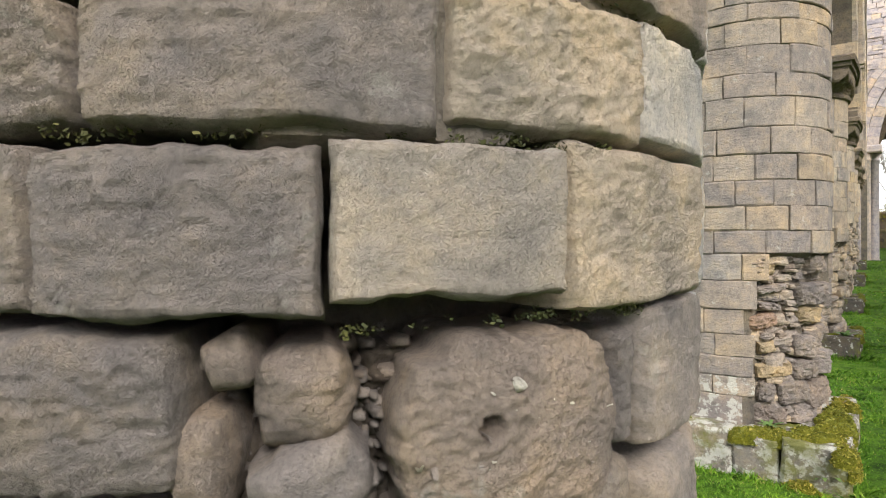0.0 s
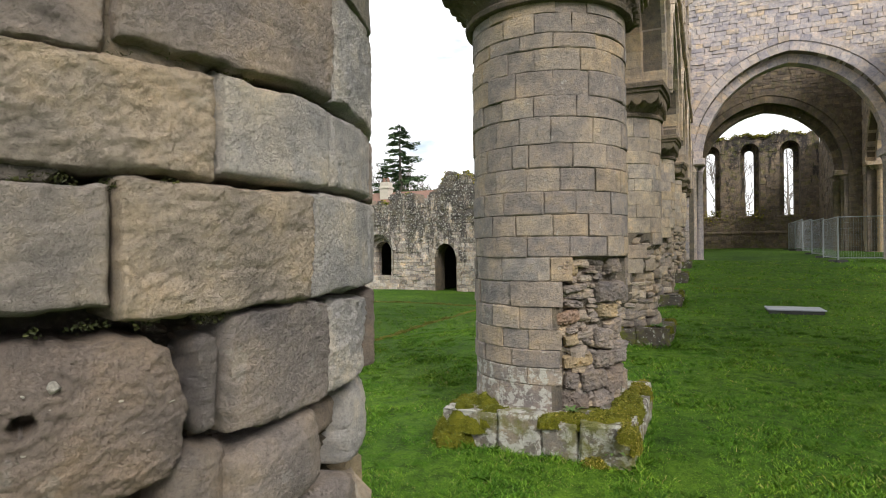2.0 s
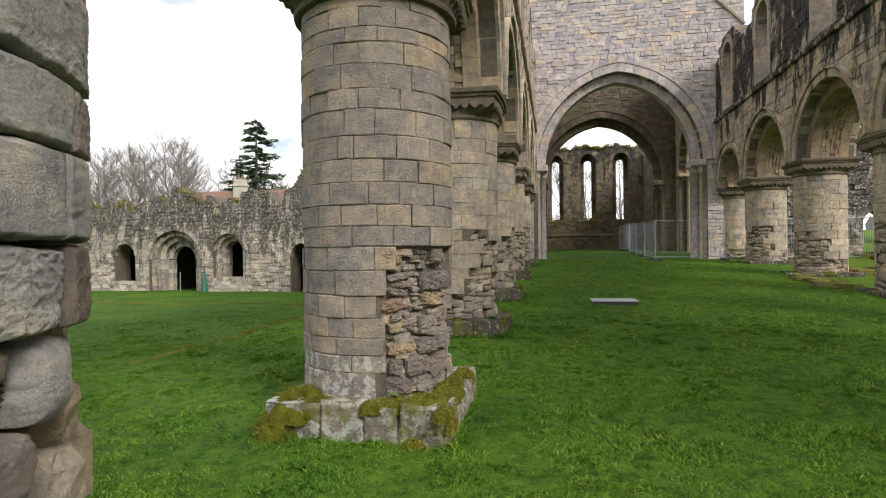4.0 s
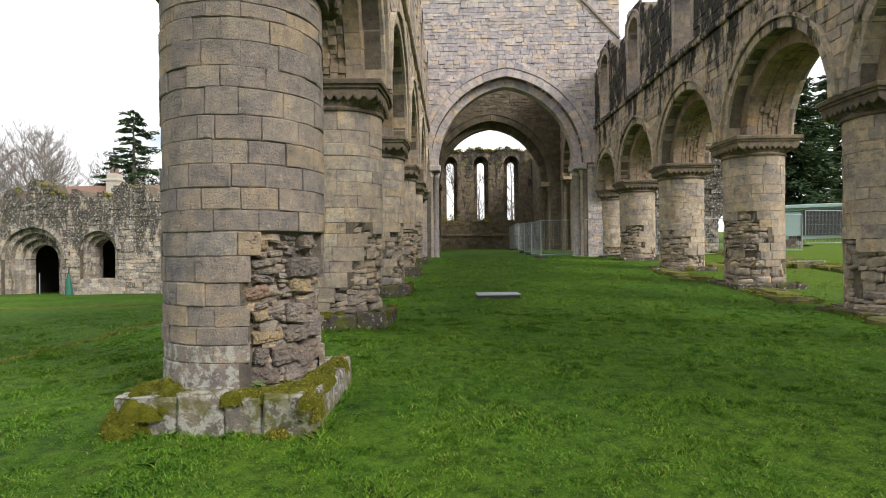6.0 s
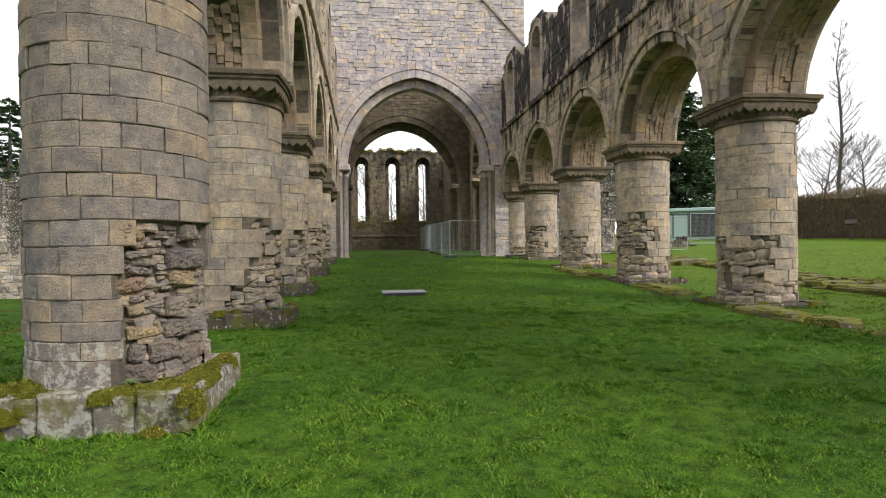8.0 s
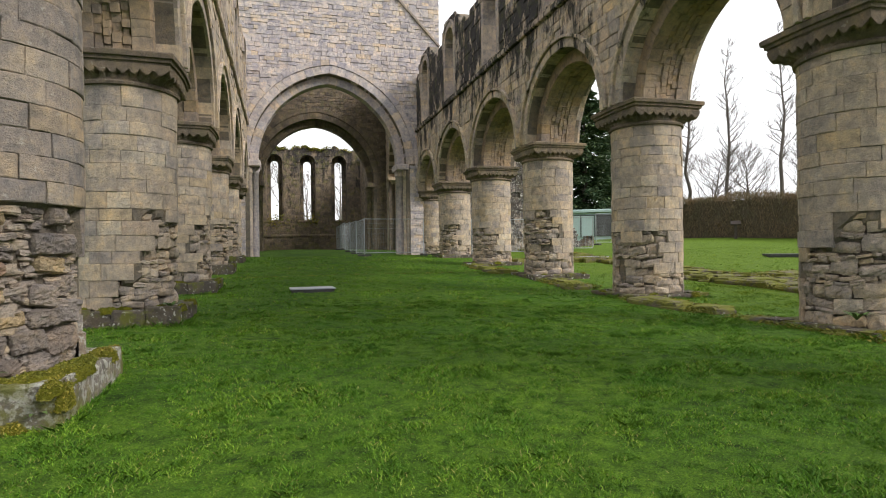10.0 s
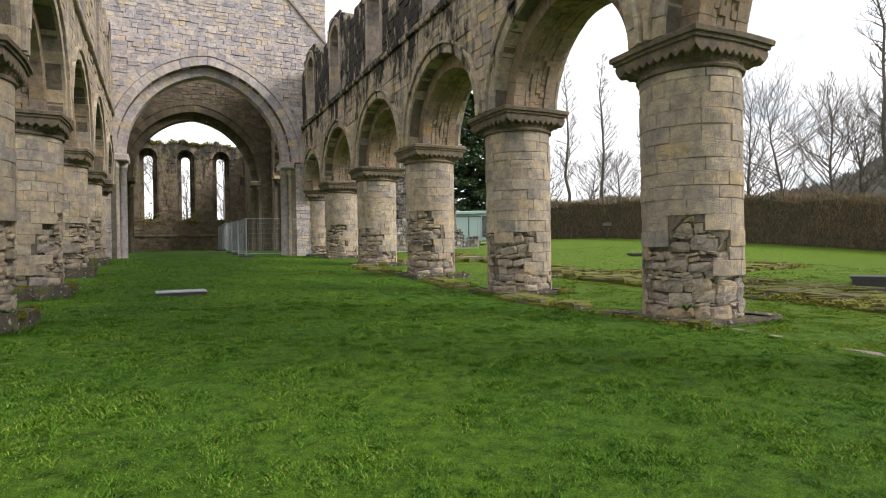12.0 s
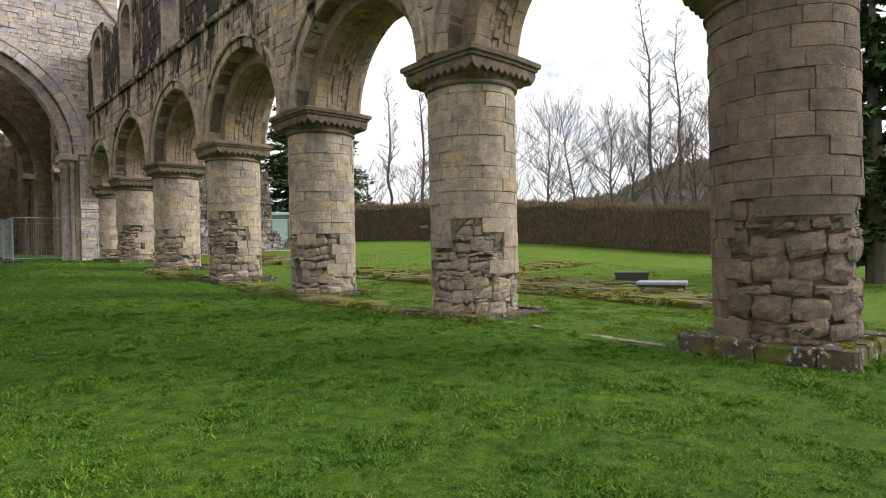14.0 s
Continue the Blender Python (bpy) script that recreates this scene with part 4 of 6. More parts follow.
# ---- arcade walls ----
def arcade(side, name, label, near, seed, xf, ys, mat, mat_j, end):
    """A pier arcade's wall above the capitals: arches in two orders, string course, round-headed windows."""
    M = (lambda u, v, d: Vector((xf - d + skew(u), u, v))) if side > 0 else (lambda u, v, d: Vector((xf + d + skew(u), u, v)))
    root = empty(name, label=label, category="wall", kind="structure")
    spring, th = CAP_Z + CAP_H, 1.75
    mids = [(a + b) / 2 for a, b in zip(ys, ys[1:] + [end])]
    fits = [1.0] * (len(mids) - 1) + [0.79]                       # the last bay is narrower
    arches = [(c, 2.05 * k, spring - 1, spring, 2.06 * k) for c, k in zip(mids, fits)]
    wins = [(c, 0.62, 7.82, 10.15, 0.62) for c in mids]
    top = lambda u: 10.45 + 0.85 * max(math.exp(-((u - c) / 1.05) ** 4) for c in mids) + 0.12 * math.sin(u * 2.7) + 0.1 * math.sin(u * 7.1 + seed)
    u0, u1 = ys[0] - 0.9, end + 0.1
    base = lambda u: spring
    wall_core(M, u0, u1, base, top, arches + wins, -th + 0.05, -0.05, M_BEDDING, root)
    facing(M, u0, u1, base, top, arches + wins, -0.12, 0.0, mat, mat_j, root, near, 0.22, seed=seed)
    back = lambda u, v, d: M(u, v, -th - d)
    facing(back, u0, u1, base, top, arches + wins, -0.12, 0.0, mat, mat_j, root, None, 0.22, h=(0.26, 0.34), w=(0.4, 0.8), seed=seed + 1)
    js, rv, ws = Soup(), Soup(), Soup()
    for n, (c, q) in enumerate(zip(mids, fits)):
        own = n < 4
        arch_ring(M, c, spring, 2.05 * q, 2.06 * q, 0.23, -0.42, 0.02, 23, mat, root, soup=None if own else js)
        arch_ring(M, c, spring, 2.05 * q + 0.235, 2.06 * q + 0.235, 0.085, -0.1, 0.085, 17, mat, root, "hood_stone", soup=js)
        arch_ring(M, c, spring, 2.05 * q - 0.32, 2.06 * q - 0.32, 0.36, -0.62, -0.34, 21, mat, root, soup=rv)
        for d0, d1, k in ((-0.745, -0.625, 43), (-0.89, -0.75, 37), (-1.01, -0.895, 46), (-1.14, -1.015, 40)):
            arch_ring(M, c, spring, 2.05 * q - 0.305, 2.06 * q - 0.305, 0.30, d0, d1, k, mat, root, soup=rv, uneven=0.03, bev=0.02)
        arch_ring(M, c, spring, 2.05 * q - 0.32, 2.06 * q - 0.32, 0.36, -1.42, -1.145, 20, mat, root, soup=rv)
        arch_ring(back, c, spring, 2.05 * q, 2.06 * q, 0.25, -0.42, 0.03, 17, mat, root, soup=js)
        arch_ring(M, c, 10.15, 0.62, 0.62, 0.24, -0.9, 0.03, 11, mat, root, soup=ws)
        arch_ring(M, c, 10.15, 0.86, 0.86, 0.08, -0.1, 0.08, 8, mat, root, soup=ws)
        for s_ in (-1, 1):
            for j in range(8):
                z = 7.82 + j * 0.29
                v, f = block(lambda u, v, d: M(u, v, d), min(c + s_ * 0.60, c + s_ * 0.84), max(c + s_ * 0.60, c + s_ * 0.84), z + .002, z + 0.288, -0.9, 0.028, 0.010)
                ws.add(v, f)
    tagged(js.piece("arch_stones", mat_j, root), kind="stuff")
    tagged(rv.piece("soffit_stones", M_SOFFIT_SHADE_J, root), kind="stuff")
    tagged(ws.piece("window_stones", M_REVEAL_J, root), kind="stuff")
    st = Soup()
    u = u0
    while u < u1:
        w_ = min(rng.uniform(0.6, 1.0), u1 - u)
        st.add(*block(M, u + .003, u + w_ - .003, 7.56, 7.73, -0.1, 0.10 + rng.uniform(-.01, .01), 0.03))
        u += w_
    st.piece("string_course", mat_j, root)
    return root


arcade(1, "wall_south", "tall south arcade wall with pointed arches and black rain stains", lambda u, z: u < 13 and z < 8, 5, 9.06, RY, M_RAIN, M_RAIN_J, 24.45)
arcade(-1, "wall_north", "tall north arcade wall with pointed arches, seen edge on", lambda u, z: u < 12 and z < 7.5, 6, 0.47, LY, M_TAN, M_TAN_J, 24.45)


# ---- crossing tower ----
def cross_wall(name, label, yf, arch, top, x0, x1, seed, th=1.6, near=None, mat=None, mat_j=None, orders=2):
    M = lambda u, v, d: Vector((u, yf - d, v))
    root = empty(name, label=label, category="wall", kind="structure")
    base = lambda u: 0.3
    uc, half, zs, rise = arch
    op = [(uc, half, -1.0, zs, rise)]
    wall_core(M, x0, x1, base, lambda u: top, op, -th, -0.05, M_BEDDING, root)
    facing(M, x0, x1, base, lambda u: top, op, -0.12, 0.0, mat, mat_j, root, near, 0.5, h=(0.15, 0.25), w=(0.2, 0.58), rough=0.012, jit=0.026, seed=seed)
    js = Soup()
    w_ = 0.42
    arch_ring(M, uc, zs, half, rise, w_, -0.5, 0.02, 34, mat, root, soup=None if near else js)
    arch_ring(M, uc, zs, half + w_ + 0.01, rise + w_ + 0.01, 0.28, -0.15, 0.06, 36, mat, root, soup=js)
    arch_ring(M, uc, zs, half - 0.4, rise - 0.4, 0.41, -1.1, -0.45, 30, mat, root, soup=js)
    for s_ in (-1, 1):
        e0, e1 = sorted((uc + s_ * (half - 0.4), uc + s_ * (half + 0.05)))
        js.add(*block(M, min(uc + s_ * (half - 0.08), uc + s_ * (half + 0.05)), max(uc + s_ * (half - 0.08), uc + s_ * (half + 0.05)), 0.5, zs - 0.3, -1.3, -0.5, 0.012))
        for off, dd, rad in ((0.02, -0.28, 0.15), (-0.22, -0.6, 0.19), (-0.24, -0.98, 0.16), (-0.02, -1.3, 0.15)):
            pts = [M(uc + s_ * (half + off), zz, dd) for zz in (0.3, 0.9, 1.05, 1.1, zs - 0.62, zs - 0.6, zs - 0.55, zs - 0.3)]
            v, f = tube(pts, (rad * 1.6, rad * 1.55, rad * 1.2, rad, rad, rad * 1.25, rad * 1.05, rad * 1.6), 16)
            piece("shaft", v, f, mat, root, smooth=True)
        js.add(*block(M, e0 - 0.12, e1 + 0.12, zs - 0.32, zs, -1.4, 0.04, 0.05))
    tagged(js.piece("arch_stones", mat_j, root), kind="stuff")
    return root, M


tower_w, TM = cross_wall("wall_tower_west", "high crossing tower wall of squared stone over a wide arch", 24.4, (4.30, 3.95, 5.85, 4.52), 19.0, -0.6, 10.15, 21,
                         near=lambda u, z: 9.6 < z < 14.5, mat=M_TOWER, mat_j=M_TOWER_J)
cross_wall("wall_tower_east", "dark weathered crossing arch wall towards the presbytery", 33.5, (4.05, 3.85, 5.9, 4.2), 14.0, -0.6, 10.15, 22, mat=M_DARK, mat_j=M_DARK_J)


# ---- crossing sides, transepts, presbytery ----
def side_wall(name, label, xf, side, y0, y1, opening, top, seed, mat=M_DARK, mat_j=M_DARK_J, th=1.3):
    M = (lambda u, v, d: Vector((xf - d, u, v))) if side > 0 else (lambda u, v, d: Vector((xf + d, u, v)))
    root = empty(name, label=label, category="wall", kind="structure")
    ops = [opening] if opening else []
    wall_core(M, y0, y1, lambda u: 0.4, top, ops, -th, -0.05, M_MORTAR, root)
    facing(M, y0, y1, lambda u: 0.4, top, ops, -0.12, 0.0, mat, mat_j, root, None, 0.3, h=(0.22, 0.32), w=(0.3, 0.7), rough=0.012, jit=0.02, seed=seed)
    if opening:
        js = Soup()
        c, hf, sill, zs, rise = opening
        arch_ring(M, c, zs, hf, rise, 0.4, -0.5, 0.03, 24, mat, root, soup=js)
        arch_ring(M, c, zs, hf - 0.35, rise - 0.35, 0.36, -1.1, -0.4, 22, mat, root, soup=js)
        tagged(js.piece("arch_stones", mat_j, root), kind="stuff")
        for s_ in (-1, 1):
            for off, dd, rad in ((0.18, -0.30, 0.15), (-0.14, -0.62, 0.17), (-0.32, -1.0, 0.14)):
                u = c + s_ * (hf + off)
                pts = [M(u, z, dd) for z in (0.9, 1.3, 1.32, zs - 0.3, zs - 0.28, zs - 0.05)]
                v, f = tube(pts, (rad * 1.5, rad * 1.35, rad, rad, rad * 1.2, rad * 1.7), 14)
                piece("attached_shaft", v, f, mat, root, smooth=False)
            a, b = sorted((c + s_ * (hf - 0.5), c + s_ * (hf + 0.42)))
            v, f = block(M, a, b, zs - 0.05, zs + 0.16, -1.2, 0.08, 0.04)
            piece("impost", v, f, mat, root)
    return root


flat = lambda z, a=0.2, k=1.3: (lambda u: z + a * math.sin(u * k) + 0.6 * a * math.sin(u * 3.7 * k + 1))
side_wall("wall_crossing_south", "south side of the crossing with a tall arch and shafts", 8.75, 1, 25.95, 33.6, (29.8, 3.0, -1, 6.0, 3.6), flat(13.5), 71, M_TAN, M_TAN_J)
side_wall("wall_crossing_north", "north side of the crossing with a tall arch and shafts", 0.05, -1, 25.95, 33.6, (29.8, 3.0, -1, 6.0, 3.6), flat(13.5), 72)
side_wall("wall_presbytery_south", "weathered presbytery side wall of rough coursed stone", 8.55, 1, 35.05, 46.4, None, flat(9.6, 0.3), 73)
side_wall("wall_presbytery_north", "weathered north presbytery wall of rough coursed stone", 0.05, -1, 35.05, 46.4, None, flat(9.6, 0.3), 74)


def east_wall():
    yf = 46.3
    M = lambda u, v, d: Vector((u, yf - d, v))
    root = empty("wall_east", label="ruined east wall with three tall lancet windows, open to the sky", category="wall", kind="structure")
    top = lambda u: 10.35 + 0.12 * math.sin(u * 2.3) + 0.08 * math.sin(u * 7.1)
    base = lambda u: 0.9
    outer = [(c, 0.66, 4.0, 9.1, 0.66) for c in (1.12, 3.93, 6.68)]
    inner = [(c, 0.33, 4.0, 9.0, 0.33) for c in (1.12, 3.93, 6.68)]
    back = lambda u, v, d: M(u, v, d - 0.75)
    wall_core(M, 0.0, 8.6, base, top, outer, -0.74, -0.05, M_MORTAR, root)
    wall_core(back, 0.0, 8.6, base, top, inner, -0.5, 0.0, M_MORTAR, root, name="outer_skin")
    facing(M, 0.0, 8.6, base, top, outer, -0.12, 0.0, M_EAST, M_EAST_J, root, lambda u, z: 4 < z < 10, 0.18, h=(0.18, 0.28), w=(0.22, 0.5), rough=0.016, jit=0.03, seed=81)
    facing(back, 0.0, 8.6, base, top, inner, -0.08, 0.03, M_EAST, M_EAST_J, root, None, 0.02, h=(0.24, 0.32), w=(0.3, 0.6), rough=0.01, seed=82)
    js = Soup()
    for c, hf, sill, zs, rise in outer:
        arch_ring(M, c, zs, hf, rise, 0.24, -0.4, 0.06, 9, M_EAST, root, soup=js)
        js.add(*block(M, c - hf - 0.25, c + hf + 0.25, 3.78, 3.98, -0.7, 0.05, 0.03))
    u = 0.0
    while u < 8.6:
        js.add(*block(M, u, u + 0.8, 2.55, 2.75, -0.1, 0.08, 0.03))
        u += 0.81
    tagged(js.piece("window_arch_stones", M_EAST_J, root), kind="stuff")
    r, sp = random.Random(5), Soup()
    for _ in range(2600):
        u = r.choice((r.uniform(0, 8.6), r.gauss(1.1, 0.4), r.gauss(4.4, 0.5)))
        lowz = r.random() < 0.35
        z = r.gauss(3.9, 0.35) if lowz else top(u) + r.uniform(-0.1, 0.12)
        p = M(u, z, r.uniform(-0.3, 0.18))
        a, b = Vector((r.uniform(-1, 1), r.uniform(-1, 1), r.uniform(-1, 1))) * 0.07, Vector((r.uniform(-1, 1), r.uniform(-1, 1), r.uniform(-1, 1))) * 0.07
        sp.add([p - a, p + b, p + a, p - b], [(0, 1, 2, 3)])
    tagged(sp.piece("wall_weeds", M_MOSS, root, "weeds and moss on the wall head and sills"), kind="stuff")


east_wall()
# the transept's broken west wall, south of the arcade, and the aisle's end
TW = lambda u, v, d: Vector((u, 24.3 - d, v))
ruin = empty("wall_transept_ruin", label="broken rubble wall of the transept with a ragged end", category="wall", kind="structure")
rt = lambda u: 8.6 - 0.45 * (u - 11.0) - (3.6 if u > 17.6 else 0.0) + 0.35 * math.sin(u * 5.0) + 0.25 * math.sin(u * 13.0)
wall_core(TW, 10.1, 19.3, lambda u: 0.5, rt, [(15.6, 0.55, -1, 2.6, 0.6)], -1.1, -0.05, M_MORTAR, ruin)
facing(TW, 10.1, 19.3, lambda u: 0.5, rt, [(15.6, 0.55, -1, 2.6, 0.6)], -0.14, 0.02, M_PALE, M_PALE_J, ruin, lambda u, z: True, 0.06, h=(0.14, 0.26), w=(0.2, 0.55), rough=0.02, jit=0.05, seed=91)
EN = lambda u, v, d: Vector((19.3 + d, u, v))
facing(EN, 24.3, 25.4, lambda u: 0.5, lambda u: 1.9, [], -0.1, 0.0, M_PALE, M_PALE_J, ruin, None, h=(0.14, 0.26), w=(0.2, 0.5), rough=0.02, jit=0.04, seed=92)

# roof scar on the tower wall
sc = Soup()
for a in range(9):
    x0, z0 = 7.55 + a * 0.29, 14.95 - a * 0.305
    P = lambda u, v, d: Vector((x0 + u * 0.69 + v * 0.72, 24.4 - d, z0 - u * 0.73 + v * 0.69))
    sc.add(*block(P, 0.0, 0.415, -0.06, 0.06, -0.05, 0.10, 0.02))
sc.piece("roof_scar_moulding", M_GREY_J, tower_w, "sloping drip-stone of a vanished roof")


# ---- cloister range ----
def cloister():
    yf = 25.0
    M = lambda u, v, d: Vector((u, yf - d, v))
    root = empty("wall_cloister", label="lichened grey rubble wall of the cloister range with dark doorways", category="wall", kind="structure")
    top = lambda u: (4.55 + 0.2 * math.sin(u * 1.9) + 0.2 * math.sin(u * 5.3) + 1.15 * smooth01(-14.4, -12.9, u) + 0.45 * smooth01(-18.5, -15.5, u) - 0.25 * smooth01(-16, -14.6, u)
                     + 0.9 * smooth01(-21.4, -21.2, u) * (1 - smooth01(-20.2, -20.0, u)))
    base = lambda u: -1.6
    ops = [(-21.15, 1.72, -3, 1.15, 1.72), (-17.55, 1.0, 0.0, 1.65, 1.0), (-12.98, 0.66, -3, 1.25, 0.78), (-24.6, 0.7, -0.2, 1.4, 0.7)]
    wall_core(M, -31, -0.6, base, top, ops, -1.3, -0.05, M_MORTAR, root)
    facing(M, -31, -0.6, base, top, ops, -0.13, 0.0, M_PALE, M_PALE_J, root, lambda u, z: -19.3 < u < -11, 0.14, h=(0.15, 0.27), w=(0.2, 0.55), rough=0.022, jit=0.04, seed=101)
    js = Soup()
    # each order steps back into the wall and narrows the opening
    for (c, hf, sill, zs, rise), (orders, step) in zip(ops, ((3, 0.31), (2, 0.22), (1, 0.0), (1, 0.0))):
        arch_ring(M, c, zs, hf, rise, 0.24, -0.3, 0.05, 15 if hf > 1 else 11, M_PALE, root)
        for k in range(orders if step else 0):
            front, inner = -0.22 - 0.33 * k, hf - step * (k + 1)
            arch_ring(M, c, zs, inner, rise - step * (k + 1), step, -1.28, front, 13, M_PALE, root)
            for s_ in (-1, 1):
                a, b = sorted((c + s_ * inner, c + s_ * (inner + step)))
                z = max(sill, -1.5)
                while z < zs - 0.05:
                    hh = min(rng.uniform(0.22, 0.34), zs - z)
                    js.add(*block(M, a, b, z + 0.002, z + hh - 0.002, -1.28, front + rng.uniform(-0.02, 0.02), 0.02, 1, 1, 0.008))
                    z += hh
            if sill > -1.5:
                js.add(*block(M, c - hf, c + hf, sill - 0.02, sill + 0.03 * k + 0.04, -1.28, front + 0.1, 0.02))
    tagged(js.piece("jamb_stones", M_PALE_J, root), kind="stuff")
    for c, w_, zz in ((-21.15, 1.75, 3.2), (-17.55, 1.2, 2.9), (-12.98, 1.2, 2.9), (-24.6, 1.2, 2.6)):
        v, f = box(c - w_ - 0.1, c + w_ + 0.1, yf + 1.32, yf + 5.5, -1.7, zz)
        f = [q[::-1] for q in f]
        f = [q for q in f if not all(abs(v[i][1] - (yf + 1.32)) < 1e-6 for i in q)]
        piece("chamber", v, f, M_BLACK, root, "dark unlit chamber behind the doorway")
    r, sp = random.Random(9), Soup()
    for _ in range(4200):
        u = r.uniform(-27, -9)
        if noise.noise(Vector((u * 1.1, 3.3, 0))) < 0.02:
            continue
        p = M(u, top(u) + r.uniform(-0.16, 0.14), r.uniform(-0.5, 0.06))
        a, b = Vector((r.uniform(-1, 1), r.uniform(-1, 1), r.uniform(-1, 1))) * 0.06, Vector((r.uniform(-1, 1), r.uniform(-1, 1), r.uniform(-1, 1))) * 0.06
        sp.add([p - a, p + b, p + a, p - b], [(0, 1, 2, 3)])
    tagged(sp.piece("wall_head_moss", M_MOSS, root, "moss and weeds along the broken wall head"), kind="stuff")
    return root


cloister()
net = empty("rolled_netting", pose(-19.05, 24.7, gz(-19.05, 24.7)), label="green rolled netting leaning by the cloister doorway", category="netting")
v, f = tube([(0.1, 0, 0), (0.05, 0.03, 0.5), (0.0, 0.1, 1.15)], (0.2, 0.15, 0.07), 9)
piece("roll", v, f, M_GREEN, net)
v, f = tube([(0.0, 0.08, 0.9), (0.02, 0.12, 1.5)], (0.03, 0.03), 6)
piece("stick", v, f, M_WOODD, net)
post = empty("barrier_post", pose(-21.0, 25.3, gz(-21.0, 25.3)), label="thin grey barrier post in the cloister doorway", category="post")
v, f = tube([(0, 0, 0), (0, 0, 1.15)], (0.025, 0.025), 6)
piece("rod", v, f, M_STEEL, post)

# house beyond the cloister
house = empty("house", pose(-34.5, 56, -1.2), label="house roof of red clay tiles behind the cloister wall", category="house")
v, f = box(-6, 6, -3, 3, 0, 7.4)
piece("wall", v, f, M_CHIM, house)
v = [(-6.3, -3.4, 7.3), (6.3, -3.4, 7.3), (6.3, 3.4, 7.3), (-6.3, 3.4, 7.3), (-6.3, 0, 9.9), (6.3, 0, 9.9)]
piece("roof", v, [(0, 1, 5, 4), (2, 3, 4, 5), (1, 2, 5), (3, 0, 4), (3, 2, 1, 0)], M_TILE, house)
s = Soup()
for a, b in (((-1.25, -0.05, -1.2, 0.0, 7.6, 10.3), 0.0), ((-1.35, 0.05, -1.3, 0.1, 10.3, 10.55), 0.06), ((-1.2, -0.1, -1.15, -0.05, 10.55, 11.1), 0.03)):
    s.add(*box(*a, b))
chim = s.piece("chimney", M_CHIM, house, "pale rendered chimney stack")
for dx in (-0.95, -0.4):
    v, f = tube([(dx, -0.6, 11.1), (dx, -0.6, 11.65)], (0.2, 0.16), 10)
    piece("chimney_pot", v, f, M_TILE, chim)


# ---- things on the lawn ----
def low_wall(name, x0, x1, y0, y1, hgt, n, seed, label, mat=M_MOSSY):
    """Footings of a vanished wall: mossy stones bedded in the turf."""
    r = random.Random(seed)
    root = empty(name, label=label, category="ruin", group="wall footings")
    for _ in range(n):
        x, y, w_, l_ = r.uniform(x0, x1), r.uniform(y0, y1), r.uniform(0.12, 0.3), r.uniform(0.16, 0.45)
        z = gz(x, y)
        v, f = box(-w_, w_, -l_, l_, -0.2, r.uniform(0.3, 1.0) * hgt, 0.03, 0.025, r)
        a = r.uniform(-0.3, 0.3)
        v = [(x + p[0] * math.cos(a) - p[1] * math.sin(a), y + p[0] * math.sin(a) + p[1] * math.cos(a), z + p[2]) for p in v]
        piece("footing_stone", v, f, mat, root)
    sp = Soup()
    for _ in range(n * 190):
        x, y = r.uniform(x0 - 0.2, x1 + 0.2), r.uniform(y0 - 0.2, y1 + 0.2)
        if noise.noise(Vector((x * 1.7, y * 1.7, seed))) < -0.12:
            continue
        p = Vector((x, y, gz(x, y) + r.uniform(0, hgt * 0.85)))
        a, b = Vector((r.uniform(-1, 1), r.uniform(-1, 1), r.uniform(-.6, .6))) * 0.022, Vector((r.uniform(-1, 1), r.uniform(-1, 1), r.uniform(-.3, .9))) * 0.022
        sp.add([p - a, p + b, p + a, p - b], [(0, 1, 2, 3)])
    tagged(sp.piece("moss_growth", M_MOSS, root, "moss and short weeds between the stones"), kind="stuff")


low_wall("wall_footing", 13.5, 15.4, -1.4, 9.5, 0.15, 210, 111, "broad mossy footing of the vanished aisle wall in the lawn")
low_wall("wall_footing", 14.2, 15.0, 9.5, 23.5, 0.16, 110, 112, "narrow mossy footing of the vanished aisle wall in the lawn")
low_wall("wall_footing", 16.0, 17.2, 0.4, 9.0, 0.12, 90, 119, "second low mossy stone line in the south lawn")
low_wall("wall_footing", 17.5, 22.5, 7.0, 8.2, 0.16, 60, 113, "low mossy stone line crossing the south lawn")
low_wall("wall_footing", 10.5, 14.0, 15.6, 16.3, 0.2, 40, 114, "mossy stone step line across the aisle")
low_wall("arcade_kerb", 9.0, 9.35, 3.2, 5.2, 0.13, 22, 115, "low mossy kerb stones beside the pier")
low_wall("arcade_kerb", 9.1, 9.45, 0.2, 2.4, 0.07, 14, 116, "dark low kerb stones at the pier foot")
low_wall("arcade_kerb", 9.1, 9.5, 7.4, 9.6, 0.13, 20, 117, "low mossy kerb stones beside the pier")
low_wall("arcade_kerb", 8.7, 9.2, 12.2, 15.3, 0.13, 22, 118, "low mossy kerb stones beside the pier")


sill_root = empty("threshold_strip", label="thin pale stone strip set flush in the turf", category="kerb")
r = random.Random(3)
y = -2.5
while y < 0.1:
    l_ = r.uniform(0.3, 0.7)
    v, f = box(9.52, 9.63, y, min(y + l_ - 0.01, 0.1), gz(9, y) - 0.1, gz(9, y) + 0.008, 0.01, 0.008, r)
    piece("strip_stone", v, f, M_GREY, sill_root)
    y += l_

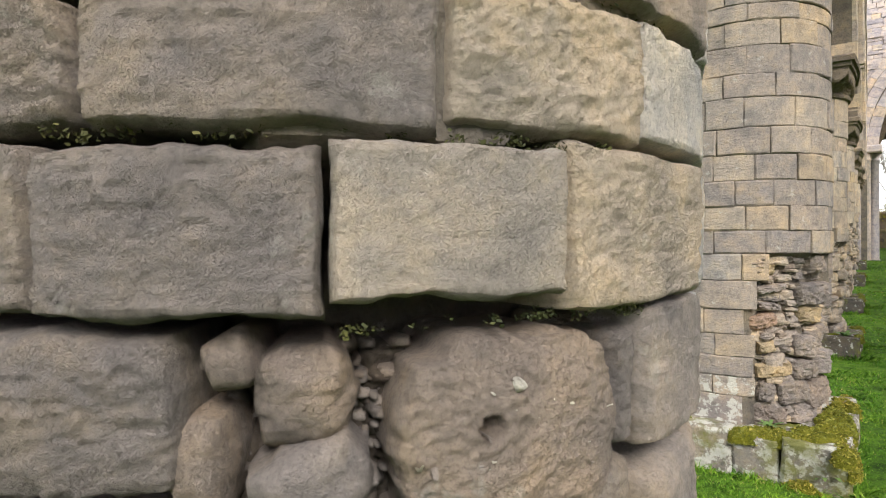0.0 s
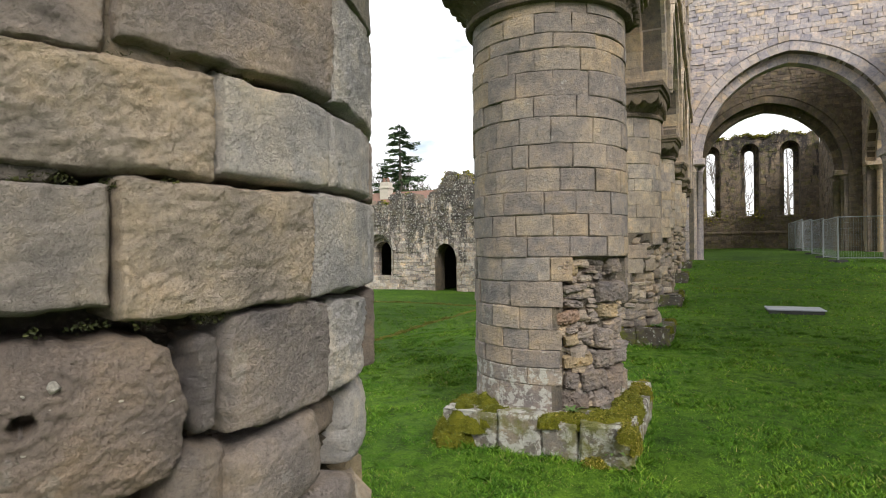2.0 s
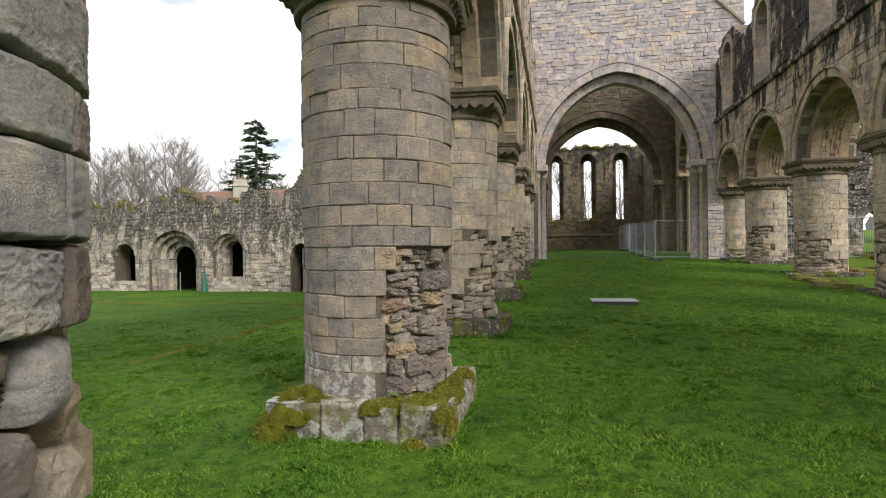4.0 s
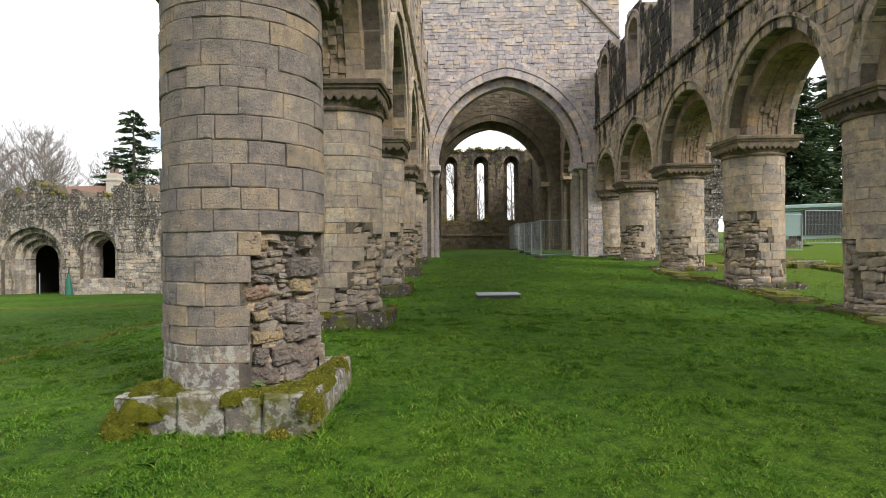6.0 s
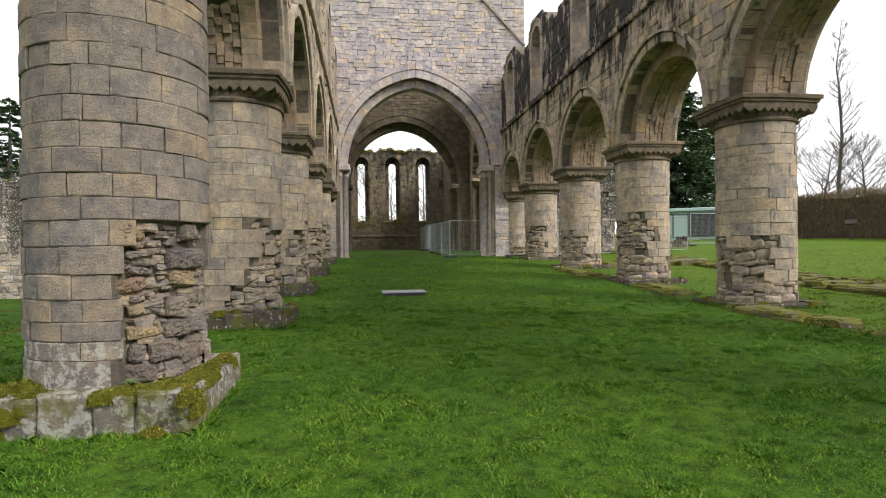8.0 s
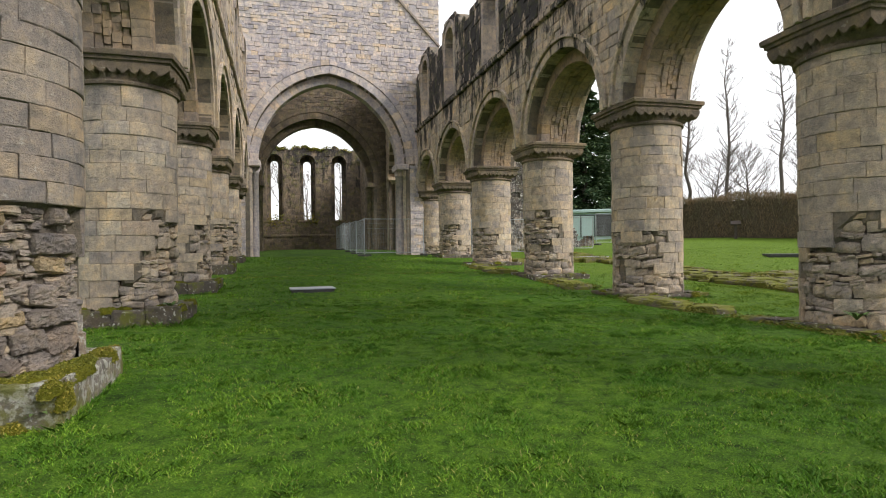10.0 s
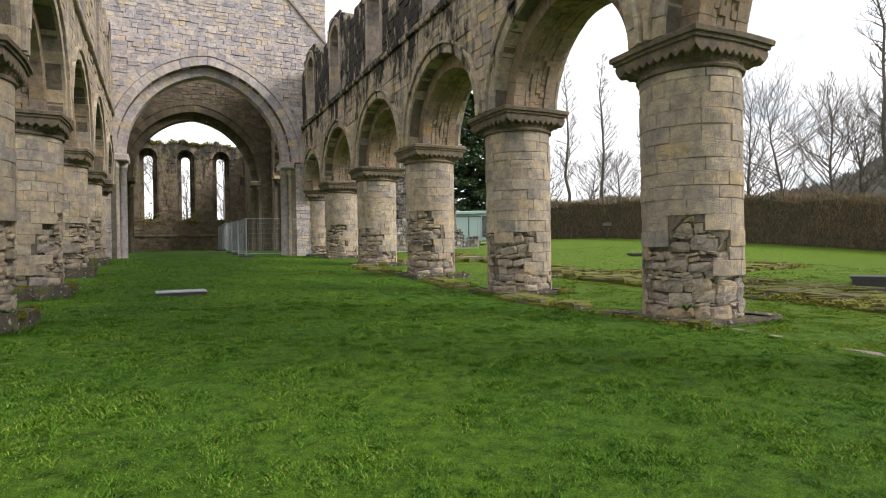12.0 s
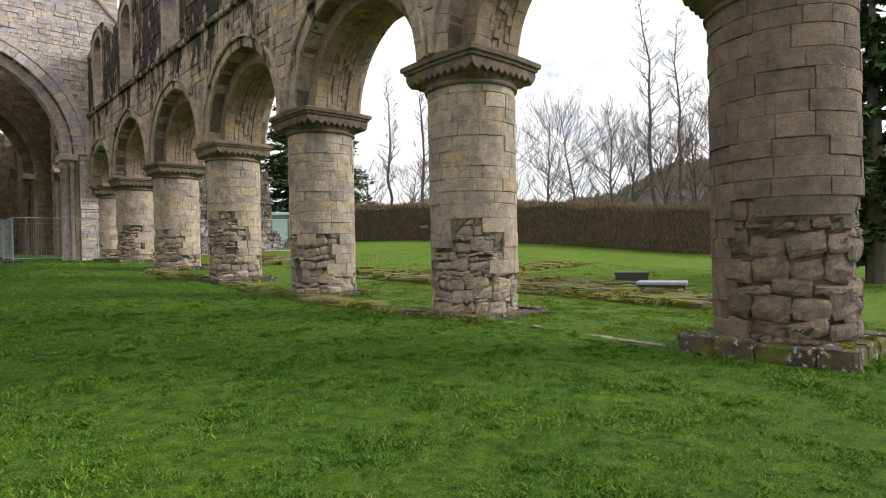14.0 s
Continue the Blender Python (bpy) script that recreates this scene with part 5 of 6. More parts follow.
board = empty("covered_slab", pose(2.68, 9.15, gz(2.7, 9.15), 0, 0, 2), label="grey covered slab in the lawn on a frame darkened for its shadow gap", category="slab")
v, f = box(-0.53, 0.53, -0.36, 0.36, 0.062, 0.088, 0.008)
piece("top_board", v, f, M_SLATE, board)
# rails coloured dark to stand for the shadow gap under the board
for q in ((-0.50, 0.50, -0.33, -0.28), (-0.50, 0.50, 0.28, 0.33), (-0.50, -0.45, -0.278, 0.278), (0.45, 0.50, -0.278, 0.278)):
    v, f = box(*q, -0.06, 0.059)
    piece("frame_rail", v, f, M_SLATE_D, board)


def chest(x, y, w, l, h, rz, label, top=M_SLATE):
    root = empty("grave_slab", pose(x, y, gz(x, y), 0, 0, rz), label=label, category="grave slab", group="grave slabs")
    v, f = box(-w / 2 + 0.04, w / 2 - 0.04, -l / 2 + 0.04, l / 2 - 0.04, -0.1, h - 0.05)
    piece("body", v, f, M_SLATE_D, root)
    v, f = box(-w / 2, w / 2, -l / 2, l / 2, h - 0.046, h + 0.02, 0.012)
    piece("lid", v, f, top, root)


chest(18.7, 2.9, 0.75, 1.0, 0.22, 30, "small dark raised grave slab on the south lawn", M_SLATE_D)
chest(16.25, 0.75, 0.75, 1.15, 0.2, 22, "long pale raised grave slab on the south lawn")
chest(21.5, 13.0, 0.9, 1.9, 0.10, 60, "flat dark slab lying in the south lawn", M_SLATE_D)
chest(20.0, 9.4, 0.9, 1.7, 0.08, 60, "flat grey slab lying in the south lawn", M_SLATE_D)
chest(9.1, 15.3, 0.8, 0.5, 0.08, 0, "small flat pale slab beside the piers")
chest(14.8, 17.0, 1.4, 0.8, 0.06, 0, "flat pale slab in the aisle lawn")


# fence in the crossing
def fence_panel(x, y, L, rz, parent_group="fence panels"):
    root = empty("fence_panel", pose(x, y, gz(x, y), 0, 0, rz), label="galvanised steel mesh temporary fence panel on feet", category="fence", group=parent_group)
    H = 1.85
    for px in (0.0, L):
        v, f = tube([(px, 0, -0.05), (px, 0, H)], (0.021, 0.021), 8)
        piece("upright", v, f, M_STEEL, root)
        v, f = box(px - 0.11, px + 0.11, -0.32, 0.32, -0.05, 0.09, 0.02)
        piece("foot", v, f, M_SLATE_D, root)
    for z in (0.16, H - 0.02):
        v, f = tube([(0, 0, z), (L, 0, z)], (0.018, 0.018), 6)
        piece("rail", v, f, M_STEEL, root)
    s = Soup()
    n = int(L / 0.085)
    for i in range(1, n):
        s.add(*box(i * L / n - 0.0022, i * L / n + 0.0022, -0.0022, 0.0022, 0.16, H))
    for j in range(1, 7):
        s.add(*box(0, L, -0.0022, 0.0022, 0.16 + j * 0.24 - 0.0022, 0.16 + j * 0.24 + 0.0022))
    piece("mesh_infill", s.v, s.f, M_STEEL, root)


for k in range(5):
    fence_panel(5.77 + 0.03 * k, 22.8 + 3.5 * k, 3.4, 90)
fence_panel(5.78, 22.75, 3.0, 2)
for k in range(2):
    fence_panel(11.2 + 3.5 * k, 22.4, 3.4, 0)
fence_panel(19.6, 24.6, 3.4, 14)

# cabin
cab = empty("cabin", pose(24.5, 34.6, gz(26, 33) + 0.05, 0, 0, -30), label="pale green flat-roofed ticket cabin under a dark conifer", category="cabin")
v, f = box(-3.6, 3.6, -1.5, 1.5, -0.5, 1.9, 0.02)
piece("body", v, f, M_HUT, cab)
v, f = box(-3.8, 3.8, -1.75, 1.7, 1.905, 2.12, 0.03)
piece("roof", v, f, M_HUT, cab)
# a dark panel stands in for the shade inside the cabin's open front
for x0, x1, z0, z1, mt, nm in ((-3.3, -1.6, 0.1, 1.6, M_SLATE_D, "window"), (-1.45, -0.3, 0.05, 1.65, M_HUT, "door"), (-0.2, 0.7, 0.05, 1.65, M_HUT, "door"), (0.85, 3.4, 0.1, 1.7, M_SLATE_D, "open_front"), (-3.3, -2.7, 0.5, 1.0, M_SLATE, "notice")):
    v, f = box(x0, x1, -1.56, -1.505, z0, z1, 0.0)
    pane = piece(nm, v, f, mt, cab)
    s = Soup()
    for q in ((x0 - 0.06, x0, z0, z1 + 0.06), (x1, x1 + 0.06, z0, z1 + 0.06), (x0 - 0.06, x1 + 0.06, z1 + 0.002, z1 + 0.06)):
        s.add(*box(q[0], q[1], -1.585, -1.50, q[2], q[3]))
    s.piece("frame", M_HUTD, pane)

lect = empty("lectern_sign", pose(27.4, 22.3, gz(27.4, 22.3), 0, 0, -40), label="dark wooden lectern information sign on a post", category="sign")
v, f = box(-0.07, 0.07, -0.07, 0.07, -0.1, 0.85, 0.01)
piece("post", v, f, M_WOODD, lect)
v = [(x, y * math.cos(0.6) - z * math.sin(0.6), 0.92 + y * math.sin(0.6) + z * math.cos(0.6)) for x, y, z in box(-0.27, 0.27, -0.2, 0.2, -0.03, 0.03, 0.01)[0]]
piece("panel", v, box(0, 1, 0, 1, 0, 1, 0.1)[1], M_WOODD, lect)


def bench(x, y, rz):
    root = empty("garden_bench", pose(x, y, gz(x, y), 0, 0, rz), label="dark weathered wooden bench against the hedge", category="bench", group="benches")
    for sx in (-0.8, 0.8):
        for sy, h in ((-0.22, 0.42), (0.24, 0.85)):
            v, f = box(sx - 0.04, sx + 0.04, sy - 0.04, sy + 0.04, -0.05, h, 0.008)
            piece("leg", v, f, M_WOODD, root)
    for k in range(4):
        v, f = box(-0.9, 0.9, -0.25 + k * 0.12, -0.16 + k * 0.12, 0.424, 0.46, 0.006)
        piece("seat_slat", v, f, M_WOODD, root)
    for k in range(3):
        v, f = box(-0.9, 0.9, 0.17, 0.195, 0.52 + k * 0.11, 0.60 + k * 0.11, 0.006)
        piece("back_slat", v, f, M_WOODD, root)


bench(32.4, 9.6, -105)
bench(34.6, -1.5, -105)


# ---- hedge, trees, hill ----
def hedge(pts, h, th, seed):
    r = random.Random(seed)
    root = empty("beech_hedge", label="tall clipped brown winter hedge closing the lawn", category="hedge")
    inner, tw = Soup(), Soup()
    for (x0, y0), (x1, y1) in zip(pts, pts[1:]):
        L = math.hypot(x1 - x0, y1 - y0)
        dx, dy = (x1 - x0) / L, (y1 - y0) / L
        n = int(L / 0.8)
        for i in range(n):
            a, b = i * L / n, (i + 1) * L / n
            q = []
            for t in (a, b):
                for o in (-th * 0.33, th * 0.33):
                    px, py = x0 + dx * t - dy * o, y0 + dy * t + dx * o
                    q.append((px, py, gz(px, py) - 0.1))
                    q.append((px, py, gz(px, py) + h - 0.18 + 0.1 * math.sin(t * 1.7)))
            inner.add(q, [(0, 2, 3, 1), (4, 5, 7, 6), (0, 1, 5, 4), (2, 6, 7, 3), (1, 3, 7, 5)])
        for _ in range(int(L * 2200)):
            t, o, z = r.uniform(0, L), r.choice((-1, -1, 1)) * th * r.uniform(0.28, 0.52), r.uniform(0.02, h)
            if r.random() < 0.28:
                o, z = r.uniform(-0.5, 0.5) * th, h + r.uniform(-0.3, 0.1 + 0.12 * math.sin(t * 1.1) + 0.08 * math.sin(t * 3.1))
            px, py = x0 + dx * t - dy * o, y0 + dy * t + dx * o
            p = Vector((px, py, gz(px, py) + z))
            up = Vector((r.uniform(-.5, .5), r.uniform(-.5, .5), r.uniform(0.2, 1))).normalized() * r.uniform(0.12, 0.42)
            sd = Vector((r.uniform(-1, 1), r.uniform(-1, 1), 0.2)).normalized() * r.uniform(0.006, 0.018)
            tw.add([p - sd, p + sd, p + up], [(0, 1, 2)])
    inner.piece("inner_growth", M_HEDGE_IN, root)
    tagged(tw.piece("twig_growth", M_HEDGE, root), kind="stuff")


hedge([(26.6, 29.7), (33.4, 6.6), (37.5, -10.0), (40.0, -24.0)], 2.45, 1.3, 5)


def bare_tree(x, y, h, spread, seed, trunk_r, label, first=0.25, z=None, levels=3, mat=None, limbs=15, lean=0.03, thick=1.0):
    """A leafless tree: a tapering stem, limbs, branches and twigs."""
    r = random.Random(seed)
    mat = mat or M_BARK
    root = empty("bare_tree", pose(x, y, gz(x, y) if z is None else z), label=label, category="tree", group="bare trees")
    stem = [Vector((0, 0, -0.3))]
    n = 9
    lx, ly = r.uniform(-lean, lean), r.uniform(-lean, lean)
    for k in range(1, n + 1):
        stem.append(Vector((lx * h * k / n + r.uniform(-.012, .012) * h, ly * h * k / n + r.uniform(-.012, .012) * h, h * k / n)))
    radii = [trunk_r * (1 - 0.93 * k / n) for k in range(n + 1)]
    v, f = tube(stem, radii, 8)
    piece("trunk", v, f, mat, root)
    sp = Soup()
    def at(t):
        k = min(int(t * n), n - 1)
        q = t * n - k
        return stem[k] * (1 - q) + stem[k + 1] * q
    def grow(p, d, length, rad, level):
        pts, rr = [p], [rad]
        m_ = 4
        q = p.copy()
        for k in range(m_):
            d = (d + Vector((r.uniform(-.2, .2), r.uniform(-.2, .2), r.uniform(-.08, .22)))).normalized()
            q = q + d * length / m_
            pts.append(q.copy())
            rr.append(rad * (1 - 0.8 * (k + 1) / m_))
        least = (0, 0.03, 0.019, 0.012)[min(level, 3)] * thick
        sp.add(*tube(pts, [max(q_, least) for q_ in rr], 4 if level < 2 else 3))
        if level < levels:
            for k in range(5 if level == 1 else 4):
                t = r.uniform(0.3, 1.0)
                i = min(int(t * m_), m_ - 1)
                w = pts[i] * (1 - (t * m_ - i)) + pts[i + 1] * (t * m_ - i)
                dd = (d + Vector((r.uniform(-1, 1), r.uniform(-1, 1), r.uniform(-.3, .8))) * 0.8).normalized()
                grow(w, dd, length * r.uniform(0.35, 0.6), rad * 0.42, level + 1)
    for k in range(limbs):
        t = first + (0.97 - first) * (k + r.random()) / limbs
        a = r.uniform(0, 2 * math.pi)
        d = Vector((math.cos(a), math.sin(a), r.uniform(0.35, 1.1))).normalized()
        env = spread * (1 - 0.75 * abs((t - 0.45)) / 0.6)
        grow(at(t), d, max(0.6, env * r.uniform(0.6, 1.15)), max(0.02, trunk_r * 0.42 * (1 - 0.7 * t)), 1)
    piece("crown", sp.v, sp.f, mat, root, "bare branches and fine twigs")


def conifer(x, y, h, w, seed, label, n=150, z=None):
    r = random.Random(seed)
    root = empty("conifer", pose(x, y, gz(x, y) if z is None else z), label=label, category="tree", group="conifers")
    v, f = tube([(0, 0, -0.2), (0, 0, h * 0.5), (0, 0, h)], (h * 0.028, h * 0.016, 0.02), 8)
    piece("trunk", v, f, M_BARK, root)
    s = Soup()
    for k in range(n):
        t = 0.06 + 0.94 * (k + r.random()) / n
        a = r.uniform(0, 2 * math.pi)
        L = w * (1 - t) ** 0.48 * min(1, 0.35 + 3 * t) * (0.8 + 0.5 * noise.noise(Vector((math.cos(a) * 1.3, math.sin(a) * 1.3, t * 7 + seed)))) * r.uniform(0.45, 1.1) + 0.25
        d = Vector((math.cos(a), math.sin(a), 0))
        droop = r.uniform(-0.2, 0.3)
        for j in range(int(50 + 90 * (1 - t))):
            q = r.random() ** 0.7
            p = Vector((0, 0, h * t)) + d * L * q + Vector((0, 0, droop * L * q - 0.12 * L * q * q))
            p += Vector((r.uniform(-1, 1), r.uniform(-1, 1), r.uniform(-.7, .5))) * (0.05 + 0.13 * L * q)
            e1 = (d + Vector((r.uniform(-.8, .8), r.uniform(-.8, .8), r.uniform(-.5, .3)))).normalized() * r.uniform(0.16, 0.42) * (0.5 + h / 24)
            e2 = Vector((r.uniform(-1, 1), r.uniform(-1, 1), r.uniform(-.5, .5))).normalized() * r.uniform(0.07, 0.16) * (0.5 + h / 24)
            s.add([p - e1 * 0.3, p + e2, p + e1, p - e2], [(0, 1, 2, 3)])
    piece("crown", s.v, s.f, M_CONIFER, root, "dark green drooping needle sprays")


def polar(bearing, dist, cx=2.8, cy=-5.75):
    return cx + dist * math.sin(radians(bearing)), cy + dist * math.cos(radians(bearing))


for b, d, h, w, s_, kind in ((63.6, 50, 21.5, 2.0, 1, "tall"), (66.0, 51, 19, 2.2, 2, "tall"), (38.0, 58, 17, 1.9, 3, "tall"), (41.2, 60, 18, 2.1, 4, "tall"), (45.5, 60, 19, 2.0, 5, "tall"),
                             (50.6, 56, 9.4, 5.2, 6, "broad"), (53.6, 52, 10.4, 6.2, 7, "broad"), (56.6, 50, 10.2, 6.0, 8, "broad"), (59.6, 46, 8.6, 5.0, 9, "broad"), (69.5, 46, 11.4, 5.5, 10, "broad"),
                             (73.0, 48, 9.6, 5.5, 11, "broad"), (47.8, 62, 7.8, 4.5, 12, "broad"), (36.0, 60, 6.8, 4.5, 13, "broad"), (43.2, 58, 7.0, 4.0, 14, "broad"), (39.6, 56, 6.4, 4.0, 15, "broad"),
                             (78.0, 45, 12.0, 5.0, 16, "broad"), (62.0, 47, 7.6, 4.6, 17, "broad"), (64.8, 45, 7.2, 4.4, 18, "broad"), (67.4, 46, 8.6, 4.8, 19, "broad")):
    x, y = polar(b, d)
    if kind == "tall":
        bare_tree(x, y, h, w, s_, 0.2, "tall slender leafless tree beyond the hedge", 0.3, limbs=44, levels=3, thick=0.5)
    else:
        bare_tree(x, y, h, w, s_, 0.15, "spreading leafless tree beyond the hedge", 0.06, limbs=44, levels=3, lean=0.12, thick=0.5)
x, y = polar(28.5, 52)
conifer(x, y, 13.2, 6.0, 21, "large dark yew-like conifer beside the cabin", 330)
x, y = polar(32.0, 56)
conifer(x, y, 13.0, 5.0, 22, "large dark conifer beside the cabin", 200)
x, y = polar(80.5, 20)
conifer(x, y, 10.0, 3.2, 23, "dark evergreen beside the west end", 170)
# north: the conifer and woods beyond the cloister
conifer(-42.0, 71.0, 21.0, 8.0, 24, "dark open-branched conifer beyond the cloister wall", 170, -0.5)
conifer(-47.0, 74.0, 15.5, 4.2, 25, "smaller olive conifer beyond the cloister wall", 110, -0.5)
for x, y, h, s_ in ((-60, 80, 19, 31), (-66, 84, 21, 32), (-71, 80, 19, 33), (-55, 86, 17, 34), (-50, 84, 14, 35), (-33, 78, 12.5, 36), (-28, 74, 11, 37), (-76, 88, 20, 38), (-38, 84, 13, 39), (-63, 74, 17, 51), (-57, 76, 16, 52), (-69, 90, 22, 53), (-80, 84, 20, 54), (-85, 92, 21, 55), (-53, 92, 17, 56), (-47, 90, 14, 57), (-90, 88, 20, 58), (-74, 76, 17, 59)):
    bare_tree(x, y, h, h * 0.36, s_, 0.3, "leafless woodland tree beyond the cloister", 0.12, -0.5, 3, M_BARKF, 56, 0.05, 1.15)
# a few trees seen through the east windows
for x, y, h, s_ in ((1.6, 66, 11, 41), (4.6, 68, 9, 42), (8.6, 64, 10, 43), (-1.5, 70, 12, 44)):
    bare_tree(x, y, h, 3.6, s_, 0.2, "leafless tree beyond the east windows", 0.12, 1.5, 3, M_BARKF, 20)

# wooded hill to the south
hv, hf, NB, ND = [], [], 60, 8
for i in range(NB + 1):
    b = 25 + 110 * i / NB
    rise = 33 * smooth01(44, 76, b) * (1 + 0.05 * math.sin(b * 0.9) + 0.03 * math.sin(b * 2.7)) + 9 + 2.0 * math.sin(b * 0.5)
    for j in range(ND + 1):
        t = j / ND
        x, y = polar(b, 130 + 190 * t)
        hv.append((x, y, -4 + rise * math.sin(t * math.pi * 0.5) + (0 if j < ND else -rise * 0.02)))
hf = [(i * (ND + 1) + j, (i + 1) * (ND + 1) + j, (i + 1) * (ND + 1) + j + 1, i * (ND + 1) + j + 1) for i in range(NB) for j in range(ND)]
# woodland brown, lightened so the distance haze is in the colour
M_HILL_HAZED = plain("hazed_winter_woodland", (0.19, 0.17, 0.152), 1.0, 0, 0.45, 0.12)
hill = tagged(piece("backdrop", hv, hf, M_HILL_HAZED), "brown wooded hillside rising beyond the trees", "hill", kind="structure")
r = random.Random(77)
s = Soup()
for _ in range(9000):
    i, t = r.uniform(0, NB), r.random()
    b = 25 + 110 * i / NB
    rise = 33 * smooth01(44, 76, b) * (1 + 0.05 * math.sin(b * 0.9) + 0.03 * math.sin(b * 2.7)) + 9 + 2.0 * math.sin(b * 0.5)
    x, y = polar(b, 130 + 190 * t)
    p = Vector((x, y, -4 + rise * math.sin(t * math.pi * 0.5)))
    hgt, wd = r.uniform(4, 9), r.uniform(0.6, 2.0)
    d = Vector((math.cos(radians(b)), -math.sin(radians(b)), 0)) * wd
    s.add([p - d * 0.3, p + d * 0.3, p + d + Vector((0, 0, hgt * 0.7)), p + Vector((0, 0, hgt)), p - d + Vector((0, 0, hgt * 0.65))], [(0, 1, 2, 3, 4)])
tagged(s.piece("far_woodland", M_HILL_HAZED), "distant leafless woodland on the hillside", "woodland", kind="stuff")


# ---- grass ----
def grass(name, label, areas, seed, mat=M_BLADE, even=False):
    """Blades of turf: x0, x1, y0, y1, blades a square metre, height, width."""
    g = np.random.default_rng(seed)
    vs = []
    for x0, x1, y0, y1, dens, hgt, wid in areas:
        n = int((x1 - x0) * (y1 - y0) * dens)
        x, y = g.uniform(x0, x1, n), g.uniform(y0, y1, n)
        tuft = np.array([noise.noise(Vector((a * 1.6, b * 1.6, 0))) + 0.7 * noise.noise(Vector((a * 5.5, b * 5.5, 4))) for a, b in zip(x, y)])
        keep = np.full(n, True) if even else g.uniform(-0.7, 0.4, n) < tuft + 0.2
        x, y, tuft = x[keep], y[keep], tuft[keep]
        n = len(x)
        z = np.array([gz(a, b) for a, b in zip(x, y)]) - 0.004
        h = hgt * (0.35 + 0.9 * np.clip(tuft + 0.25, 0, 1.3)) * g.uniform(0.5, 1.45, n)
        a, lean, turn = g.uniform(0, 6.283, n), g.uniform(0.5, 1.7, n) * h, g.uniform(0, 6.283, n)
        dx, dy = np.cos(a) * wid * 0.5, np.sin(a) * wid * 0.5
        lx, ly = np.cos(turn) * lean, np.sin(turn) * lean
        base = np.stack([x, y, z], 1)
        side = np.stack([dx, dy, 0 * dx], 1)
        mid = base + np.stack([lx * 0.35, ly * 0.35, h * 0.62], 1)
        tip = base + np.stack([lx, ly, h], 1)
        vs.append(np.stack([base - side, base + side, mid + side * 0.8, tip, mid - side * 0.8], 1))
    v = np.concatenate(vs)
    n = len(v)
    me = bpy.data.meshes.new(name)
    me.vertices.add(n * 5)
    me.vertices.foreach_set("co", v.astype(np.float32).ravel())
    me.loops.add(n * 5)
    me.loops.foreach_set("vertex_index", np.arange(n * 5, dtype=np.int32))
    me.polygons.add(n)
    me.polygons.foreach_set("loop_start", np.arange(0, n * 5, 5, dtype=np.int32))
    me.polygons.foreach_set("loop_total", np.full(n, 5, dtype=np.int32))
    me.materials.append(mat)
    me.update(calc_edges=True)
    return tagged(new(name, me), label, "grass", kind="stuff")


grass("lawn_grass", "short uneven green grass covering the nave floor",
      [(-5.0, 9.5, -3.4, -0.6, 4600, 0.030, 0.0055), (-6.0, 9.5, -0.6, 2.0, 3000, 0.032, 0.007), (3.5, 9.7, -6.0, -3.4, 5600, 0.029, 0.0048), (-8.0, 9.4, 2.0, 6.0, 1500, 0.036, 0.010),
       (-10.0, 9.3, 6.0, 14.0, 320, 0.042, 0.016), (0.4, 9.0, 14.0, 24.0, 110, 0.05, 0.025)], 3)
# lighter blade colour carries the stronger sunlight on the south lawn
M_BLADE_S = leafy("sun_brightened_lawn_blade", [(0.0, (0.085, 0.175, 0.012)), (0.6, (0.14, 0.255, 0.018)), (1.0, (0.22, 0.31, 0.04))], clump=3.0)
grass("aisle_grass", "yellow-green grass south of the arcade, brightened in colour for sunlight",
      [(9.5, 13.5, -6.0, 2.0, 2200, 0.034, 0.008), (9.4, 13.5, 2.0, 8.0, 900, 0.036, 0.011), (13.5, 24.0, -3.0, 8.0, 260, 0.036, 0.015), (9.3, 24.0, 8.0, 18.0, 90, 0.036, 0.022)], 4, M_BLADE_S)
g_ = np.random.default_rng(12)
clumps = [(x, x + w, y, y + w * 0.9, 13000, hh, 0.006) for x, y, w, hh in zip(g_.uniform(-5, 9.4, 1500), g_.uniform(-3.2, 7.0, 1500), g_.uniform(0.03, 0.15, 1500), g_.uniform(0.024, 0.042, 1500)) if not (x < 1.2 and y < -2.6)]
clumps += [(x, x + w, y, y + w, 14000, hh, 0.006) for x, y, w, hh in zip(g_.uniform(3.8, 9.4, 260), g_.uniform(-5.8, -3.2, 260), g_.uniform(0.03, 0.09, 260), g_.uniform(0.022, 0.036, 260))]
grass("grass_tufts", "darker longer tufts dotted over the lawn", clumps, 21, M_TUFT, True)
fringe = []
for cx, cy, hx, hy in [(LX + 0.12 + skew(LY[k]), LY[k] - (0.17 if k == 1 else 0.0), 0.80, 0.80) for k in (1, 2, 3)] + [(RX + skew(RY[k]), RY[k], 0.9, 0.9) for k in (0, 1, 2)]:
    fringe += [(cx - hx - 0.1, cx + hx + 0.1, cy - hy - 0.11, cy - hy + 0.02, 3800, 0.085, 0.006), (cx + hx - 0.02, cx + hx + 0.09, cy - hy, cy + hy, 2600, 0.07, 0.006), (cx - hx - 0.1, cx - hx + 0.02, cy - hy, cy + hy, 2600, 0.08, 0.006)]
grass("grass_fringe", "longer uncut grass along the feet of the plinths", fringe, 22, M_BLADE, True)

